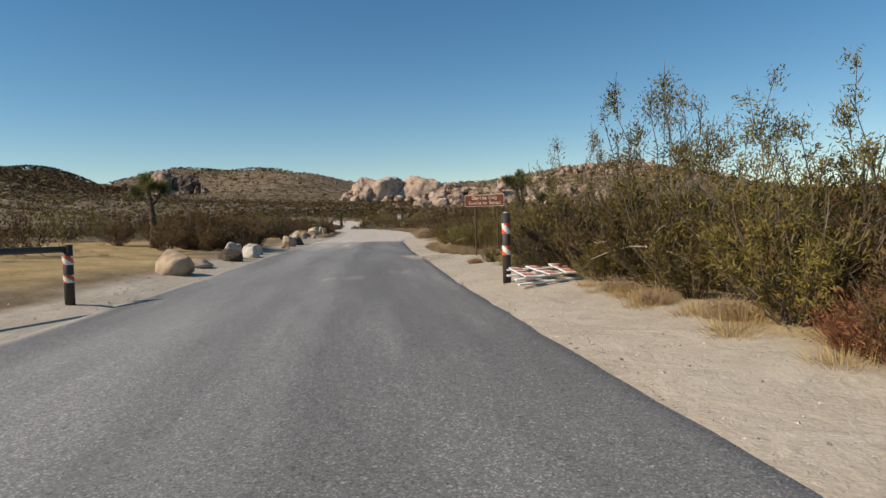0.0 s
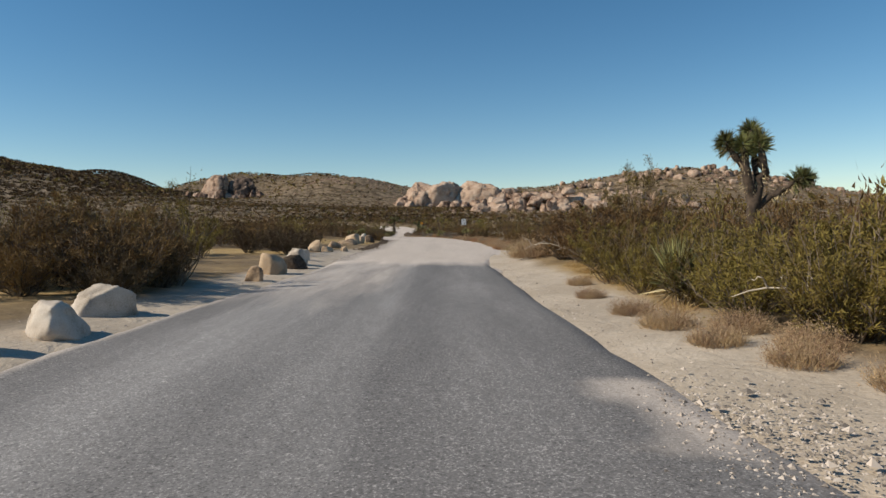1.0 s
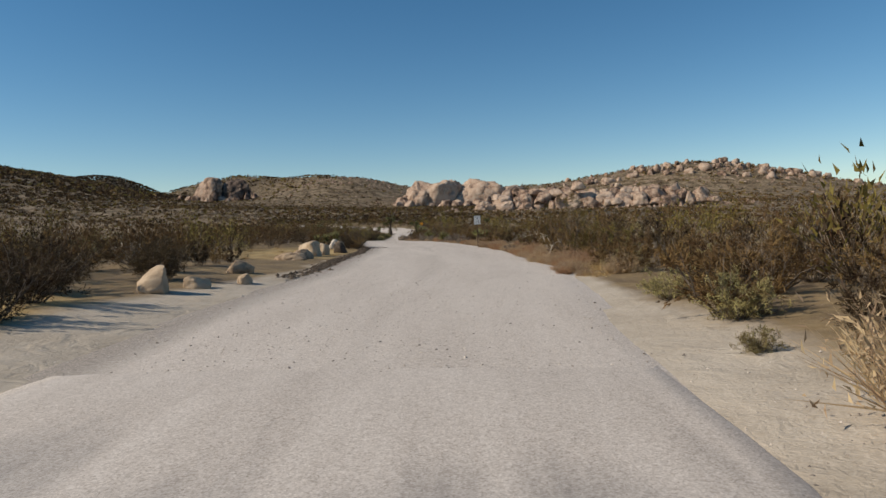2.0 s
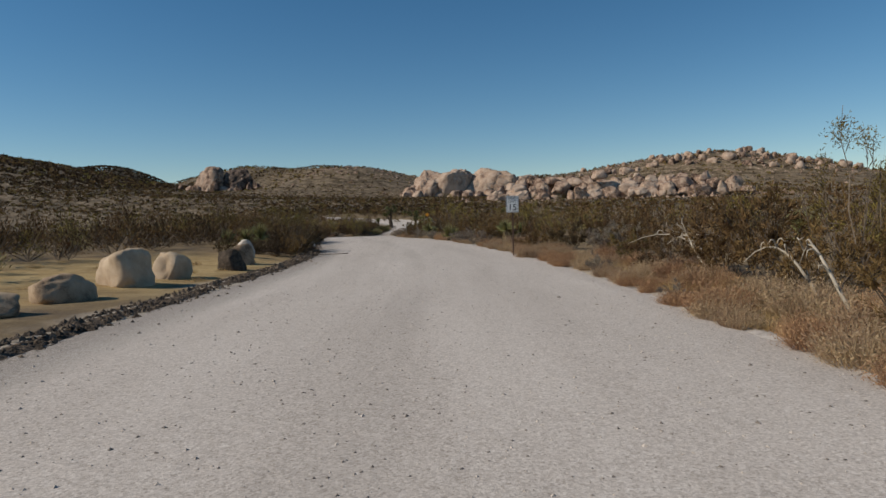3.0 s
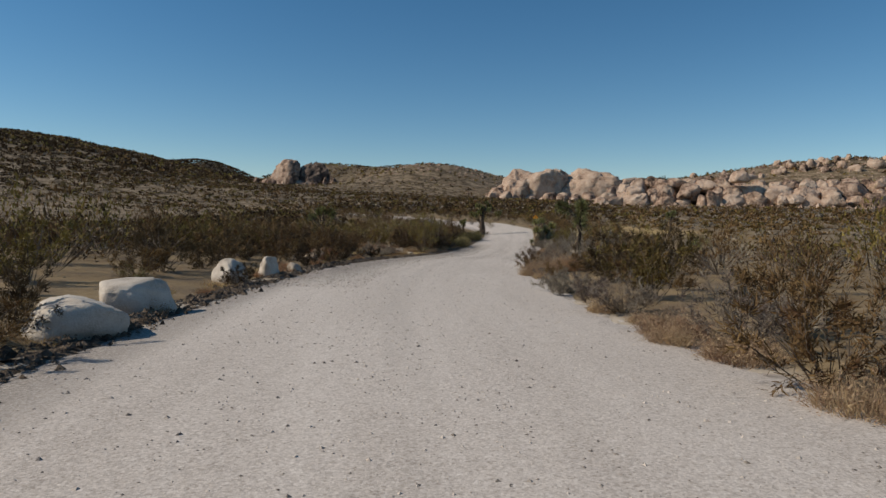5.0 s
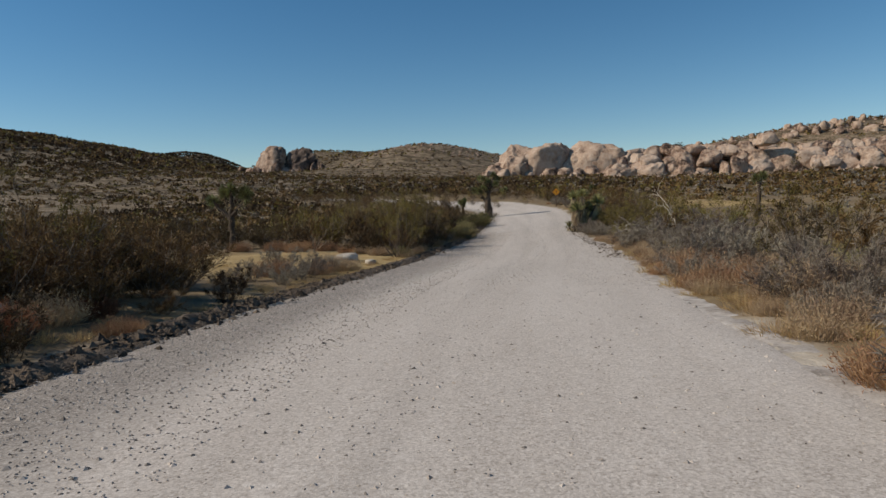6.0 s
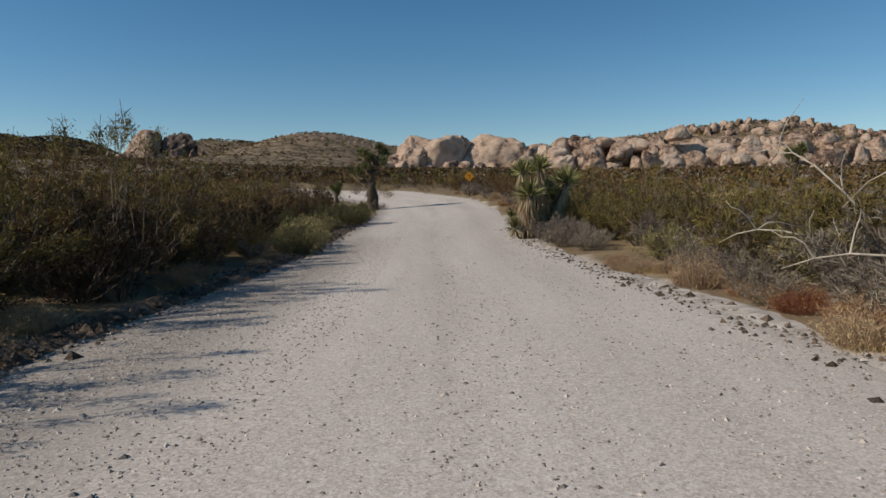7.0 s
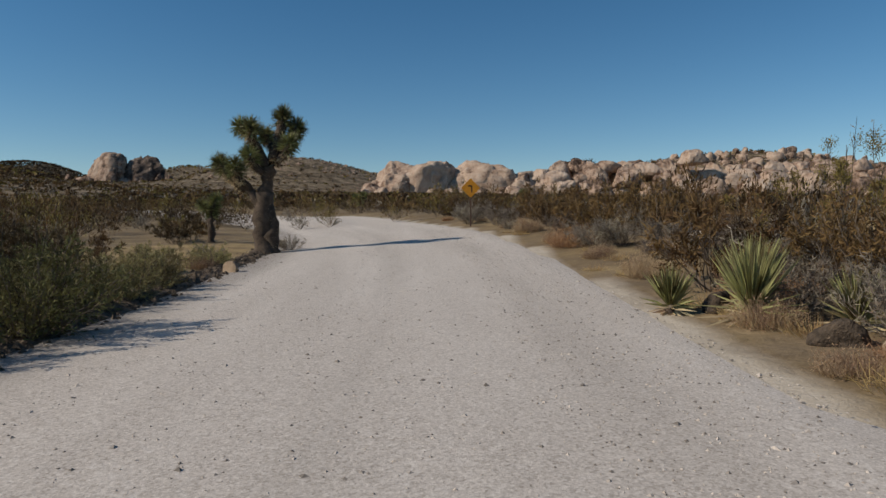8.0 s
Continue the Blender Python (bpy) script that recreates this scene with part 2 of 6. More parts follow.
def vnoise(x, y):
    """Smooth noise, 0 to 1, one cell a unit."""
    x, y = np.asarray(x, float), np.asarray(y, float)
    i, j = np.floor(x).astype(int), np.floor(y).astype(int)
    u, v = x - i, y - j
    u, v = u * u * (3 - 2 * u), v * v * (3 - 2 * v)
    g = lambda a, b: TAB[a % 256, b % 256]
    return (g(i, j) * (1 - u) + g(i + 1, j) * u) * (1 - v) + (g(i, j + 1) * (1 - u) + g(i + 1, j + 1) * u) * v


def fbm(x, y, n=4):
    return sum(vnoise(x * 2 ** k + 17 * k, y * 2 ** k + 31 * k) / 2 ** k for k in range(n)) / (2 - 2 ** (1 - n)) - 0.5


def sstep(a, b, v):
    u = np.clip((np.asarray(v, float) - a) / (b - a), 0, 1)
    return u * u * (3 - 2 * u)


def mesh_of(name, verts, faces, mat, smooth=False):
    me = bpy.data.meshes.new(name)
    me.from_pydata(np.asarray(verts, float).tolist(), [], faces if isinstance(faces, list) else faces.tolist())
    for m in (mat if isinstance(mat, (list, tuple)) else [mat]):
        me.materials.append(m)
    if smooth:
        me.polygons.foreach_set("use_smooth", [True] * len(me.polygons))
    me.update()
    return me


def part(name, data, parent=None, label=""):
    """One mesh as an object, under a thing or a part of one."""
    ob = new(name, data)
    if parent is not None:
        ob.parent = parent
    return tagged(ob, label) if label else ob


def from_bm(name, bm, mat, smooth=False):
    me = bpy.data.meshes.new(name)
    bm.to_mesh(me)
    bm.free()
    me.materials.append(mat)
    if smooth:
        me.polygons.foreach_set("use_smooth", [True] * len(me.polygons))
    return me


def join(blocks):
    """Verts and faces of several blocks as one."""
    vs, fs, n = [], [], 0
    for v, f in blocks:
        vs.append(v), fs.extend([[i + n for i in face] for face in f])
        n += len(v)
    return np.concatenate(vs), fs


def blades(c, d, length, width, side=None, bend=0.0):
    """Kite-shaped leaves from c along d."""
    n = len(c)
    d = d / np.linalg.norm(d, axis=1, keepdims=True)
    r = RNG.normal(size=(n, 3)) if side is None else side
    s = np.cross(d, r)
    s /= np.linalg.norm(s, axis=1, keepdims=True) + 1e-9
    L, W = np.broadcast_to(length, n)[:, None], np.broadcast_to(width, n)[:, None]
    mid = c + d * L * 0.35
    tip = c + d * L
    tip[:, 2] -= bend * L[:, 0]
    v = np.stack([c, mid + s * W / 2, tip, mid - s * W / 2], 1).reshape(-1, 3)
    return v, (np.arange(n)[:, None] * 4 + np.arange(4)).tolist()


def sprigs(c, d, length, width):
    """Small pointed leaves from c along d, one triangle each."""
    n = len(c)
    d = d / np.linalg.norm(d, axis=1, keepdims=True)
    s = np.cross(d, RNG.normal(size=(n, 3)))
    s /= np.linalg.norm(s, axis=1, keepdims=True) + 1e-9
    L, W = np.broadcast_to(length, n)[:, None], np.broadcast_to(width, n)[:, None]
    k = d * L * 0.3
    v = np.stack([c, c + k + s * W, c + d * L], 1).reshape(-1, 3)
    return v, np.arange(n * 3).reshape(-1, 3).tolist()


def tubes(paths, radii, sides=3):
    """Tapered tubes along paths (n, k, 3)."""
    n, k, _ = paths.shape
    t = np.gradient(paths, axis=1)
    t /= np.linalg.norm(t, axis=2, keepdims=True) + 1e-9
    ref = np.where(np.abs(t[..., 2:]) > 0.9, np.array([1.0, 0, 0]), np.array([0, 0, 1.0]))
    a = np.cross(t, ref)
    a /= np.linalg.norm(a, axis=2, keepdims=True) + 1e-9
    b = np.cross(t, a)
    ang = np.arange(sides) * 2 * np.pi / sides
    ring = paths[:, :, None] + radii[:, :, None, None] * (a[:, :, None] * np.cos(ang)[:, None] + b[:, :, None] * np.sin(ang)[:, None])
    idx = np.arange(n * k * sides).reshape(n, k, sides)
    nxt = np.roll(idx, -1, 2)
    f = np.stack([idx[:, :-1], nxt[:, :-1], nxt[:, 1:], idx[:, 1:]], -1).reshape(-1, 4)
    caps = [idx[i, -1].tolist() for i in range(n)]
    return ring.reshape(-1, 3), f.tolist() + caps


def bm_box(bm, x, y, z, m=None):
    g = bmesh.ops.create_cube(bm, size=1)["verts"]
    bmesh.ops.scale(bm, vec=(x, y, z), verts=g)
    if m is not None:
        bmesh.ops.transform(bm, matrix=m, verts=g)
    return g


def box(name, x, y, z, m, mat, bevel=0.004):
    bm = bmesh.new()
    bm_box(bm, x, y, z)
    if bevel:
        bmesh.ops.bevel(bm, geom=bm.edges[:], offset=bevel, segments=1, affect="EDGES")
    bmesh.ops.transform(bm, matrix=m, verts=bm.verts)
    return from_bm(name, bm, mat)


def rod(name, a, b, r, mat, sides=14, r2=None):
    a, b = Vector(a), Vector(b)
    bm = bmesh.new()
    bmesh.ops.create_cone(bm, cap_ends=True, segments=sides, radius1=r, radius2=r if r2 is None else r2, depth=(b - a).length)
    bmesh.ops.transform(bm, matrix=Matrix.Translation((a + b) / 2) @ (b - a).to_track_quat("Z", "Y").to_matrix().to_4x4(), verts=bm.verts)
    return from_bm(name, bm, mat, True)


# ---- lie of the land ----
PROFILE = np.array([(-300, 0.0), (-15, 0.02), (0, 0.01), (15, -0.03), (30, -0.01), (45, -0.03), (60, -0.1), (75, -0.19), (90, -0.16), (105, -0.11), (120, -0.2), (135, -0.57), (150, -1.03), (165, -1.15),
                    (180, -0.83), (195, -0.3), (210, 0.3), (225, 1.1), (240, 2.1), (263, 3.3), (300, 5.3), (350, 8.0), (420, 10.8), (500, 13.8), (700, 21), (1000, 33), (4500, 60)])
EDGE_R = np.array([(-60, 4.0), (0, 2.25), (3, 1.95), (7.5, 1.35), (14.5, 0.35), (19, -0.05), (25.5, -0.9), (31, -1.55), (36.4, -2.0), (42, -2.55), (47, -2.5), (55, -2.1), (62, -2.1), (66, -2.6), (72, -3.1), (76, -3.5),
                   (81, -4.3), (85, -5.2), (92, -6.6), (97, -8.1), (101, -9.2), (106, -11.2), (112, -13.9), (118, -15.9), (128, -17.4), (133, -18), (142, -18.6), (150, -18.5), (158, -19.1), (165, -20), (173, -20.9), (181, -21.0),
                   (189, -21.5), (196, -22.6), (202, -24.2), (208, -26.2), (216, -29.6), (224, -34.6), (232, -41), (245, -53), (258, -67), (268, -80), (280, -108)])
EDGE_L = np.array([(-60, -3.6), (0, -5.0), (8, -5.6), (11.5, -5.9), (21, -6.8), (25, -7.2), (30, -7.6), (40, -8.2), (52, -10.1), (63, -10.9), (68, -11.7), (75, -12.6), (83, -13.3), (90, -14.6), (95, -16.3), (100, -17.7),
                   (105, -19.1), (112, -21.2), (121, -23.3), (128, -24.9), (137, -25.7), (146, -26.2), (158, -26.9), (166, -27.4), (172, -27.8), (180, -28.5), (188, -29.3), (194, -30.1), (200, -31.4), (208, -34), (216, -38.3),
                   (224, -43.6), (232, -50), (245, -62), (258, -76), (268, -90), (276, -112)])


def curve(tab, y):
    """A table read smoothly."""
    y = np.asarray(y, float)
    s = 2.5
    return (np.interp(y - s, tab[:, 0], tab[:, 1]) + 2 * np.interp(y, tab[:, 0], tab[:, 1]) + np.interp(y + s, tab[:, 0], tab[:, 1])) / 4


def left_edge(y):
    return curve(EDGE_L, y)


def right_edge(y):
    return curve(EDGE_R, y)


# hills: x, y, height over the plain, spread across, spread along, turn
HILLS = [(-608.5, 638.7, 57.6, 147.6, 295.1, 28.8), (-412.6, 518.4, 11.7, 135.4, 225.9, 19.8), (-998.7, 1598.2, 115.5, 93.3, 214.8, -10.9), (-636.8, 1506.0, 80.5, 70.5, 214.1, -2.2), (-368.0, 1470.3, 78.2, 92.3, 141.8, 17.1), (-137.9, 577.5, 22.1, 44.7, 58.6, -2.0),
         (-26.4, 658.3, 15.0, 142.9, 48.6, -5.1), (-495.8, 765.5, 3.4, 66.4, 107.6, -25.1), (-523.7, 1582.4, 49.0, 70.1, 138.9, 12.8), (150, 590, 22, 79, 50, 0), (210, 626, 8.7, 52, 50, 0), (-243, 545, -7, 42, 45, 0)]


def road_z(x, y):
    """The road's own surface: profile along it, banked in the bend, and a slight crown."""
    x, y = np.asarray(x, float), np.asarray(y, float)
    z = curve(PROFILE, y)
    z = z + sstep(182, 200, y) * (1 - sstep(215, 235, y)) * 0.07 * np.clip(x - (left_edge(y) + 0.5), 0, 9)
    return z


def gz(x, y):
    x, y = np.asarray(x, float), np.asarray(y, float)
    le, re = left_edge(y), right_edge(y)
    d = np.where(x < le, le - x, np.where(x > re, x - re, 0.0))
    z = road_z(np.clip(x, le, re), y)
    near = sstep(0, 2.5, d)
    z = z + near * (0.16 + 0.35 * fbm(x / 9, y / 9, 4)) * np.where(y > 255, 0.6, 1) + near * 0.12 * fbm(x / 1.3, y / 1.3, 2)
    z = z + np.where(x < le, 0.035, 0.025) * np.clip(d, 0, 25) * sstep(0, 6, d) * (1 - 0.8 * sstep(60, 150, y))
    w = sstep(25, 160, d + np.clip(y - 230, 0, None))
    hs = 0 * z
    for cx, cy, h, sx, sy, a in HILLS:
        c, s = math.cos(radians(a)), math.sin(radians(a))
        u, v = (x - cx) * c + (y - cy) * s, -(x - cx) * s + (y - cy) * c
        hs = hs + h * np.exp(-0.5 * ((u / sx) ** 2 + (v / sy) ** 2))
    z = z + w * hs + w * (7 * fbm(x / 110, y / 110, 4) + 1.8 * fbm(x / 17, y / 17, 3)) * np.clip(hs / 25, 0, 1.3)
    return z
# ---- ground, road ----
def spaced(fine_a, fine_b, step, lo, hi, grow=1.13):
    a = list(np.arange(fine_a, fine_b + step / 2, step))
    s, v = step, a[-1]
    while v < hi:
        s *= grow
        v += s
        a.append(v)
    s, v = step, a[0]
    while v > lo:
        s *= grow
        v -= s
        a.insert(0, v)
    return np.array(a)


def grid_mesh(name, xs, ys, zs, mat, smooth=True):
    ny, nx = xs.shape
    v = np.stack([xs, ys, zs], -1).reshape(-1, 3)
    i = np.arange(ny * nx).reshape(ny, nx)
    f = np.stack([i[:-1, :-1], i[:-1, 1:], i[1:, 1:], i[1:, :-1]], -1).reshape(-1, 4)
    return mesh_of(name, v, f, mat, smooth)


def set_attr(me, name, values):
    me.attributes.new(name, "FLOAT", "POINT").data.foreach_set("value", np.asarray(values, float).ravel())


def ground_sheet():
    ax = spaced(-46, 22, 0.62, -3800, 3800, 1.09)
    ay = spaced(-6, 232, 0.75, -400, 4300, 1.07)
    X, Y = np.meshgrid(ax, ay)
    le, re = left_edge(Y), right_edge(Y)
    # rows of vertices are drawn to the road's edges, so that these stay clean
    Z = gz(X, Y)
    inside = (X > le + 0.25) & (X < re - 0.25) & (Y < 260)
    Z = Z - 0.12 * inside
    me = grid_mesh("ground", X, Y, Z, M_GROUND)
    dl, dr = le - X, X - re
    wide_r = np.interp(Y, [-10, 3, 12, 30, 46, 60, 150, 300], [2.6, 1.9, 2.2, 1.7, 1.3, 0.08, 0.08, 0.08])
    wide_l = np.interp(Y, [-10, 10, 30, 50, 62, 90, 120, 300], [1.4, 1.4, 1.4, 2.0, 0.7, 0.3, 0.3, 0.3])
    sand = np.maximum(np.where((X > le) & (X < re), 1.0, np.where(X < le, 1 - sstep(0.6, 1.4, dl / wide_l), 1 - sstep(0.6, 1.4, dr / wide_r))) * 1.0, 0.12)
    grass = 0.32 + 0 * X
    for cx, cy, rx, ry, a in ((-12.5, 19, 4.5, 9, 0.85), (-17, 31, 7, 8, 0.95), (-15.5, 49, 5, 3.5, 0.95), (-17, 79, 4.5, 9, 0.8), (-18.5, 97, 4, 5, 0.7), (-31.5, 147.5, 8, 6.5, 1.0), (-10, 196, 9, 5, 0.8), (-33, 192, 4, 7, 0.6), (-15, 205, 9, 7, 0.8),
                              (-0.5, 33, 1.5, 7, 0.75), (2.2, 22, 1.6, 3, 0.8), (3.0, 8, 1.6, 5, 0.7), (0.5, 235, 20, 8, 0.6)):
        grass = np.maximum(grass, a * np.exp(-(((X - cx) / rx) ** 2 + ((Y - cy) / ry) ** 2) ** 2 * 0.7))
    sand = np.where(Y > 256, np.maximum(0.12, sand * (1 - sstep(256, 264, Y))), sand)
    away = np.minimum(np.where(X < le, dl, np.where(X > re, dr, 0)) + np.clip(Y - 262, 0, None), 400)
    set_attr(me, "sand", sand), set_attr(me, "grass", grass), set_attr(me, "scrub", sstep(14, 45, away))
    return tagged(new("ground", me), "pale sandy desert ground with dry yellow grass and scrub hills", "ground", kind="structure")


ground_sheet()


def road_strip(name, y0, y1, step, lift, cols, mat, end_ragged=0.0, skirt=0.03):
    ys = np.arange(y0, y1 + step / 2, step)
    u = np.linspace(0, 1, cols)
    Y = np.repeat(ys[:, None], cols, 1)
    le, re = left_edge(Y) + 0.25 * fbm(Y / 1.7, 3.3 + 0 * Y, 4), right_edge(Y) + 0.18 * fbm(Y / 1.3, 9.1 + 0 * Y, 4)
    X = le + (re - le) * u
    if end_ragged:
        Y = Y + sstep(y1 - 6, y1, Y) * end_ragged * 2 * fbm(X / 1.1, Y * 0 + 4.2, 3)
    Z = road_z(X, Y) + lift + 0.03 * (1 - (2 * u - 1) ** 2) + 0.02 * fbm(X / 2.5, Y / 4, 2)
    if end_ragged:
        Z = Z - 0.09 * sstep(y1 - 2.2, y1 + 0.6, Y)
    # the outermost columns go down into the ground
    Z[:, 0] -= 0.1 + lift
    Z[:, -1] -= 0.1 + lift
    X[:, 0] -= skirt
    X[:, -1] += skirt
    me = grid_mesh(name, X, Y, Z, mat)
    lane = np.stack([X - (left_edge(Y) + right_edge(Y)) / 2, Y, 0 * X], -1)
    me.attributes.new("lane", "FLOAT_VECTOR", "POINT").data.foreach_set("vector", lane.ravel())
    return me, X, Y, u


me, X, Y, u = road_strip("gravel_road", 38, 262, 0.5, 0.015, 26, M_GRAVEL, 0.0, 0.5)
lat = (X - left_edge(Y)) / (right_edge(Y) - left_edge(Y))
# coarser, darker stones on the left; the edge band also has roadside shade painted in
coarse_shade = np.maximum((1 - sstep(0.12, 0.4, lat)) * sstep(112, 126, Y) * (1 - sstep(166, 180, Y)) * 0.8, 0.75 * (1 - sstep(0.02, 0.24, lat)))
coarse_shade = np.maximum(coarse_shade, 0.27 * np.exp(-((lat - 0.8) / 0.09) ** 2) * sstep(146, 160, Y))
coarse_shade = np.maximum(coarse_shade, 0.3 * sum(np.exp(-((lat - c) / 0.035) ** 2) for c in (0.22, 0.4, 0.62, 0.78)) * (0.6 + 1.2 * fbm(Y / 9, lat * 6, 3)))
set_attr(me, "coarse_shade", np.maximum(coarse_shade, 0.32 * np.exp(-((lat - 0.5) / 0.07) ** 2)))
tagged(new("gravel_road", me), "pale graded gravel road with loose stones", "road", kind="structure")
me, X, Y, u = road_strip("asphalt_road", -40, 46.2, 0.4, 0.05, 34, M_ASPHALT, 1.6)
lat = (X - left_edge(Y)) / (right_edge(Y) - left_edge(Y))
worn = 0.44 + 0.3 * np.exp(-((lat - 0.27) / 0.1) ** 2) + 0.14 * np.exp(-((lat - 0.52) / 0.06) ** 2) - 1.5 * np.exp(-((lat - 0.63) / 0.018) ** 2) - 0.25 * (1 - sstep(0.02, 0.2, lat)) - 0.2 * sstep(0.6, 0.64, lat) - 0.4 * sstep(0.94, 0.985, lat)
dust = np.maximum(sstep(37.0, 45.5, Y + 2.5 * fbm(X / 1.5, Y / 3, 3)), 0.62 * (1 - sstep(0, 0.09, lat)))
dust = np.maximum(dust, 0.5 * sstep(22, 37, Y) * (1 - sstep(0.4, 0.68, lat)))
for cx, cy, rx, ry, top in ((-0.5, 23.5, 0.8, 0.75, 1.0), (-0.3, 22.8, 0.5, 0.8, 0.9), (-1.1, 24.2, 0.6, 0.4, 0.8), (-1.0, 22.9, 0.6, 0.3, 0.5), (-2.5, 15.4, 0.9, 0.8, 0.3), (-1.3, 17.0, 0.5, 1.2, 0.28)):
    dust = np.maximum(dust, top * np.exp(-(((X - cx) / rx) ** 2 + ((Y - cy) / ry) ** 2) ** 2))
set_attr(me, "worn", worn), set_attr(me, "dust", dust)
tagged(new("asphalt_road", me), "worn grey asphalt road with crumbled edges and drifted sand", "road", kind="structure")


def stones(pts, size, mat, name, label, category, squash=0.6):
    """Many small angular stones in one mesh."""
    base = np.array([(1, 0, -0.4), (0, 1, -0.4), (-1, 0, -0.4), (0, -1, -0.4), (0.1, 0, 0.8)], float)
    tri = np.array([(0, 1, 4), (1, 2, 4), (2, 3, 4), (3, 0, 4)])
    n = len(pts)
    v = base[None] * (1 + 0.45 * RNG.uniform(-1, 1, (n, 5, 3))) + 0.18 * RNG.uniform(-1, 1, (n, 5, 3))
    a = RNG.uniform(0, 6.28, n)
    c, s = np.cos(a)[:, None], np.sin(a)[:, None]
    v = np.stack([v[..., 0] * c - v[..., 1] * s, v[..., 0] * s + v[..., 1] * c, v[..., 2] * squash], -1) * np.asarray(size)[:, None, None]
    v += pts[:, None]
    f = (tri[None] + (np.arange(n) * 5)[:, None, None]).reshape(-1, 3)
    return tagged(new(name, mesh_of(name, v.reshape(-1, 3), f, mat)), label, category, kind="stuff")


def road_points(n, y0, y1, lo, hi, lift):
    y = RNG.uniform(y0, y1, n)
    lt = RNG.uniform(lo, hi, n)
    x = left_edge(y) + lt * (right_edge(y) - left_edge(y))
    return np.stack([x, y, road_z(x, y) + lift + 0.03 * (1 - np.clip(2 * lt - 1, -1, 1) ** 2) + 0.02 * fbm(x / 2.5, y / 4, 2)], -1)


p = np.concatenate([road_points(30000, 44, 205, 0.02, 0.98, 0.018), road_points(26000, 118, 172, 0.01, 0.36, 0.018), road_points(9000, 140, 200, 0.72, 1.0, 0.018), road_points(3500, 55, 200, 0.4, 0.6, 0.018), road_points(2500, 140, 172, 0.5, 0.64, 0.018)])
stones(p, RNG.gamma(1.5, 0.004, len(p)) + 0.0055, M_PEBBLE, "road_gravel", "loose grey and brown stones on the gravel road", "gravel")
y = RNG.uniform(2, 46, 1900)
x = np.where(RNG.random(1900) < 0.6, right_edge(y) + RNG.gamma(1.5, 0.4, 1900) - 0.1, left_edge(y) - RNG.gamma(1.5, 0.6, 1900) + 0.1)
p = np.stack([x, y, gz(x, y) + 0.006], -1)
k = RNG.normal(size=(1300, 2)) * (0.4, 0.75) + (-0.5, 23.0)
p = np.concatenate([p, np.stack([k[:, 0], k[:, 1], np.maximum(gz(k[:, 0], k[:, 1]), road_z(k[:, 0], k[:, 1]) + 0.05) + 0.01], -1)])
stones(p, RNG.gamma(1.6, 0.005, len(p)) + 0.005, M_PEBBLE, "shoulder_gravel", "loose pale stones on the sandy shoulder", "gravel")
y = RNG.uniform(150, 176, 900)
x = right_edge(y) + RNG.normal(-0.35, 0.28, 900)
stones(np.stack([x, y, road_z(x, y) + 0.03], -1), RNG.gamma(1.5, 0.012, 900) + 0.008, M_CLOD, "dirt_crumbs", "brown crumbled dirt along the graded edge", "dirt", 0.7)


def windrow(name, y0, y1, off, width, height, edge, sign, mat, label, step=0.07):
    """The low ridge of clods that the grader has left along the road."""
    ys = np.arange(y0, y1, step)
    k = np.linspace(-1, 1, 13)
    Y = np.repeat(ys[:, None], 13, 1)
    e = edge(Y) + sign * (off + 0.25 * fbm(Y / 3, Y * 0 + 5, 3))
    w = width * (1 + 0.5 * fbm(Y / 2.1, Y * 0 + 2, 3))
    X = e + sign * k * w + 0.05 * fbm(Y / 0.3, k + Y * 0, 2)
    H = height * (1 - k ** 2) * (0.85 + 1.5 * fbm(Y / 1.6, k * w / 0.5 + 8, 3) + 0.9 * fbm(Y / 0.3, k * w / 0.25 + 3, 3))
    H = H * sstep(y0, y0 + 5, Y) * (1 - sstep(y1 - 5, y1, Y))
    Z = gz(X, Y) + np.maximum(H, 0.0) - 0.03
    return tagged(new(name, grid_mesh(name, X, Y, Z, mat, True)), label, "dirt ridge", kind="structure")


M_BERM = ramp_mat("berm_gravel", [(p, tuple(v * 0.8 for v in c)) for p, c in S_GRAVEL], 3, 40, 0.93, 0.6, 0.02)
windrow("dirt_ridge", 58, 126, 0.16, 0.3, 0.085, left_edge, -1, M_CLOD, "low ridge of dark dirt clods along the road edge")
windrow("dirt_ridge", 126, 200, 0.2, 0.36, 0.12, left_edge, -1, M_CLOD, "ridge of dark dirt clods along the road edge")
windrow("gravel_berm", 56, 128, -0.02, 0.26, 0.035, right_edge, 1, M_BERM, "low pale gravel berm left by the grader")
windrow("gravel_berm", 128, 176, 0.0, 0.42, 0.05, right_edge, 1, M_BERM, "pale gravel berm left by the grader")
y = RNG.uniform(58, 200, 14000)
x = left_edge(y) - RNG.normal(0.12, 0.22, 14000)
stones(np.stack([x, y, gz(x, y) + 0.04 + 0.07 * np.exp(-((x - left_edge(y) + 0.18) / 0.16) ** 2)], -1), RNG.gamma(1.5, 0.014, 14000) + 0.01, M_CLOD, "dirt_clods", "brown dirt clods along the road edge", "dirt", 0.7)
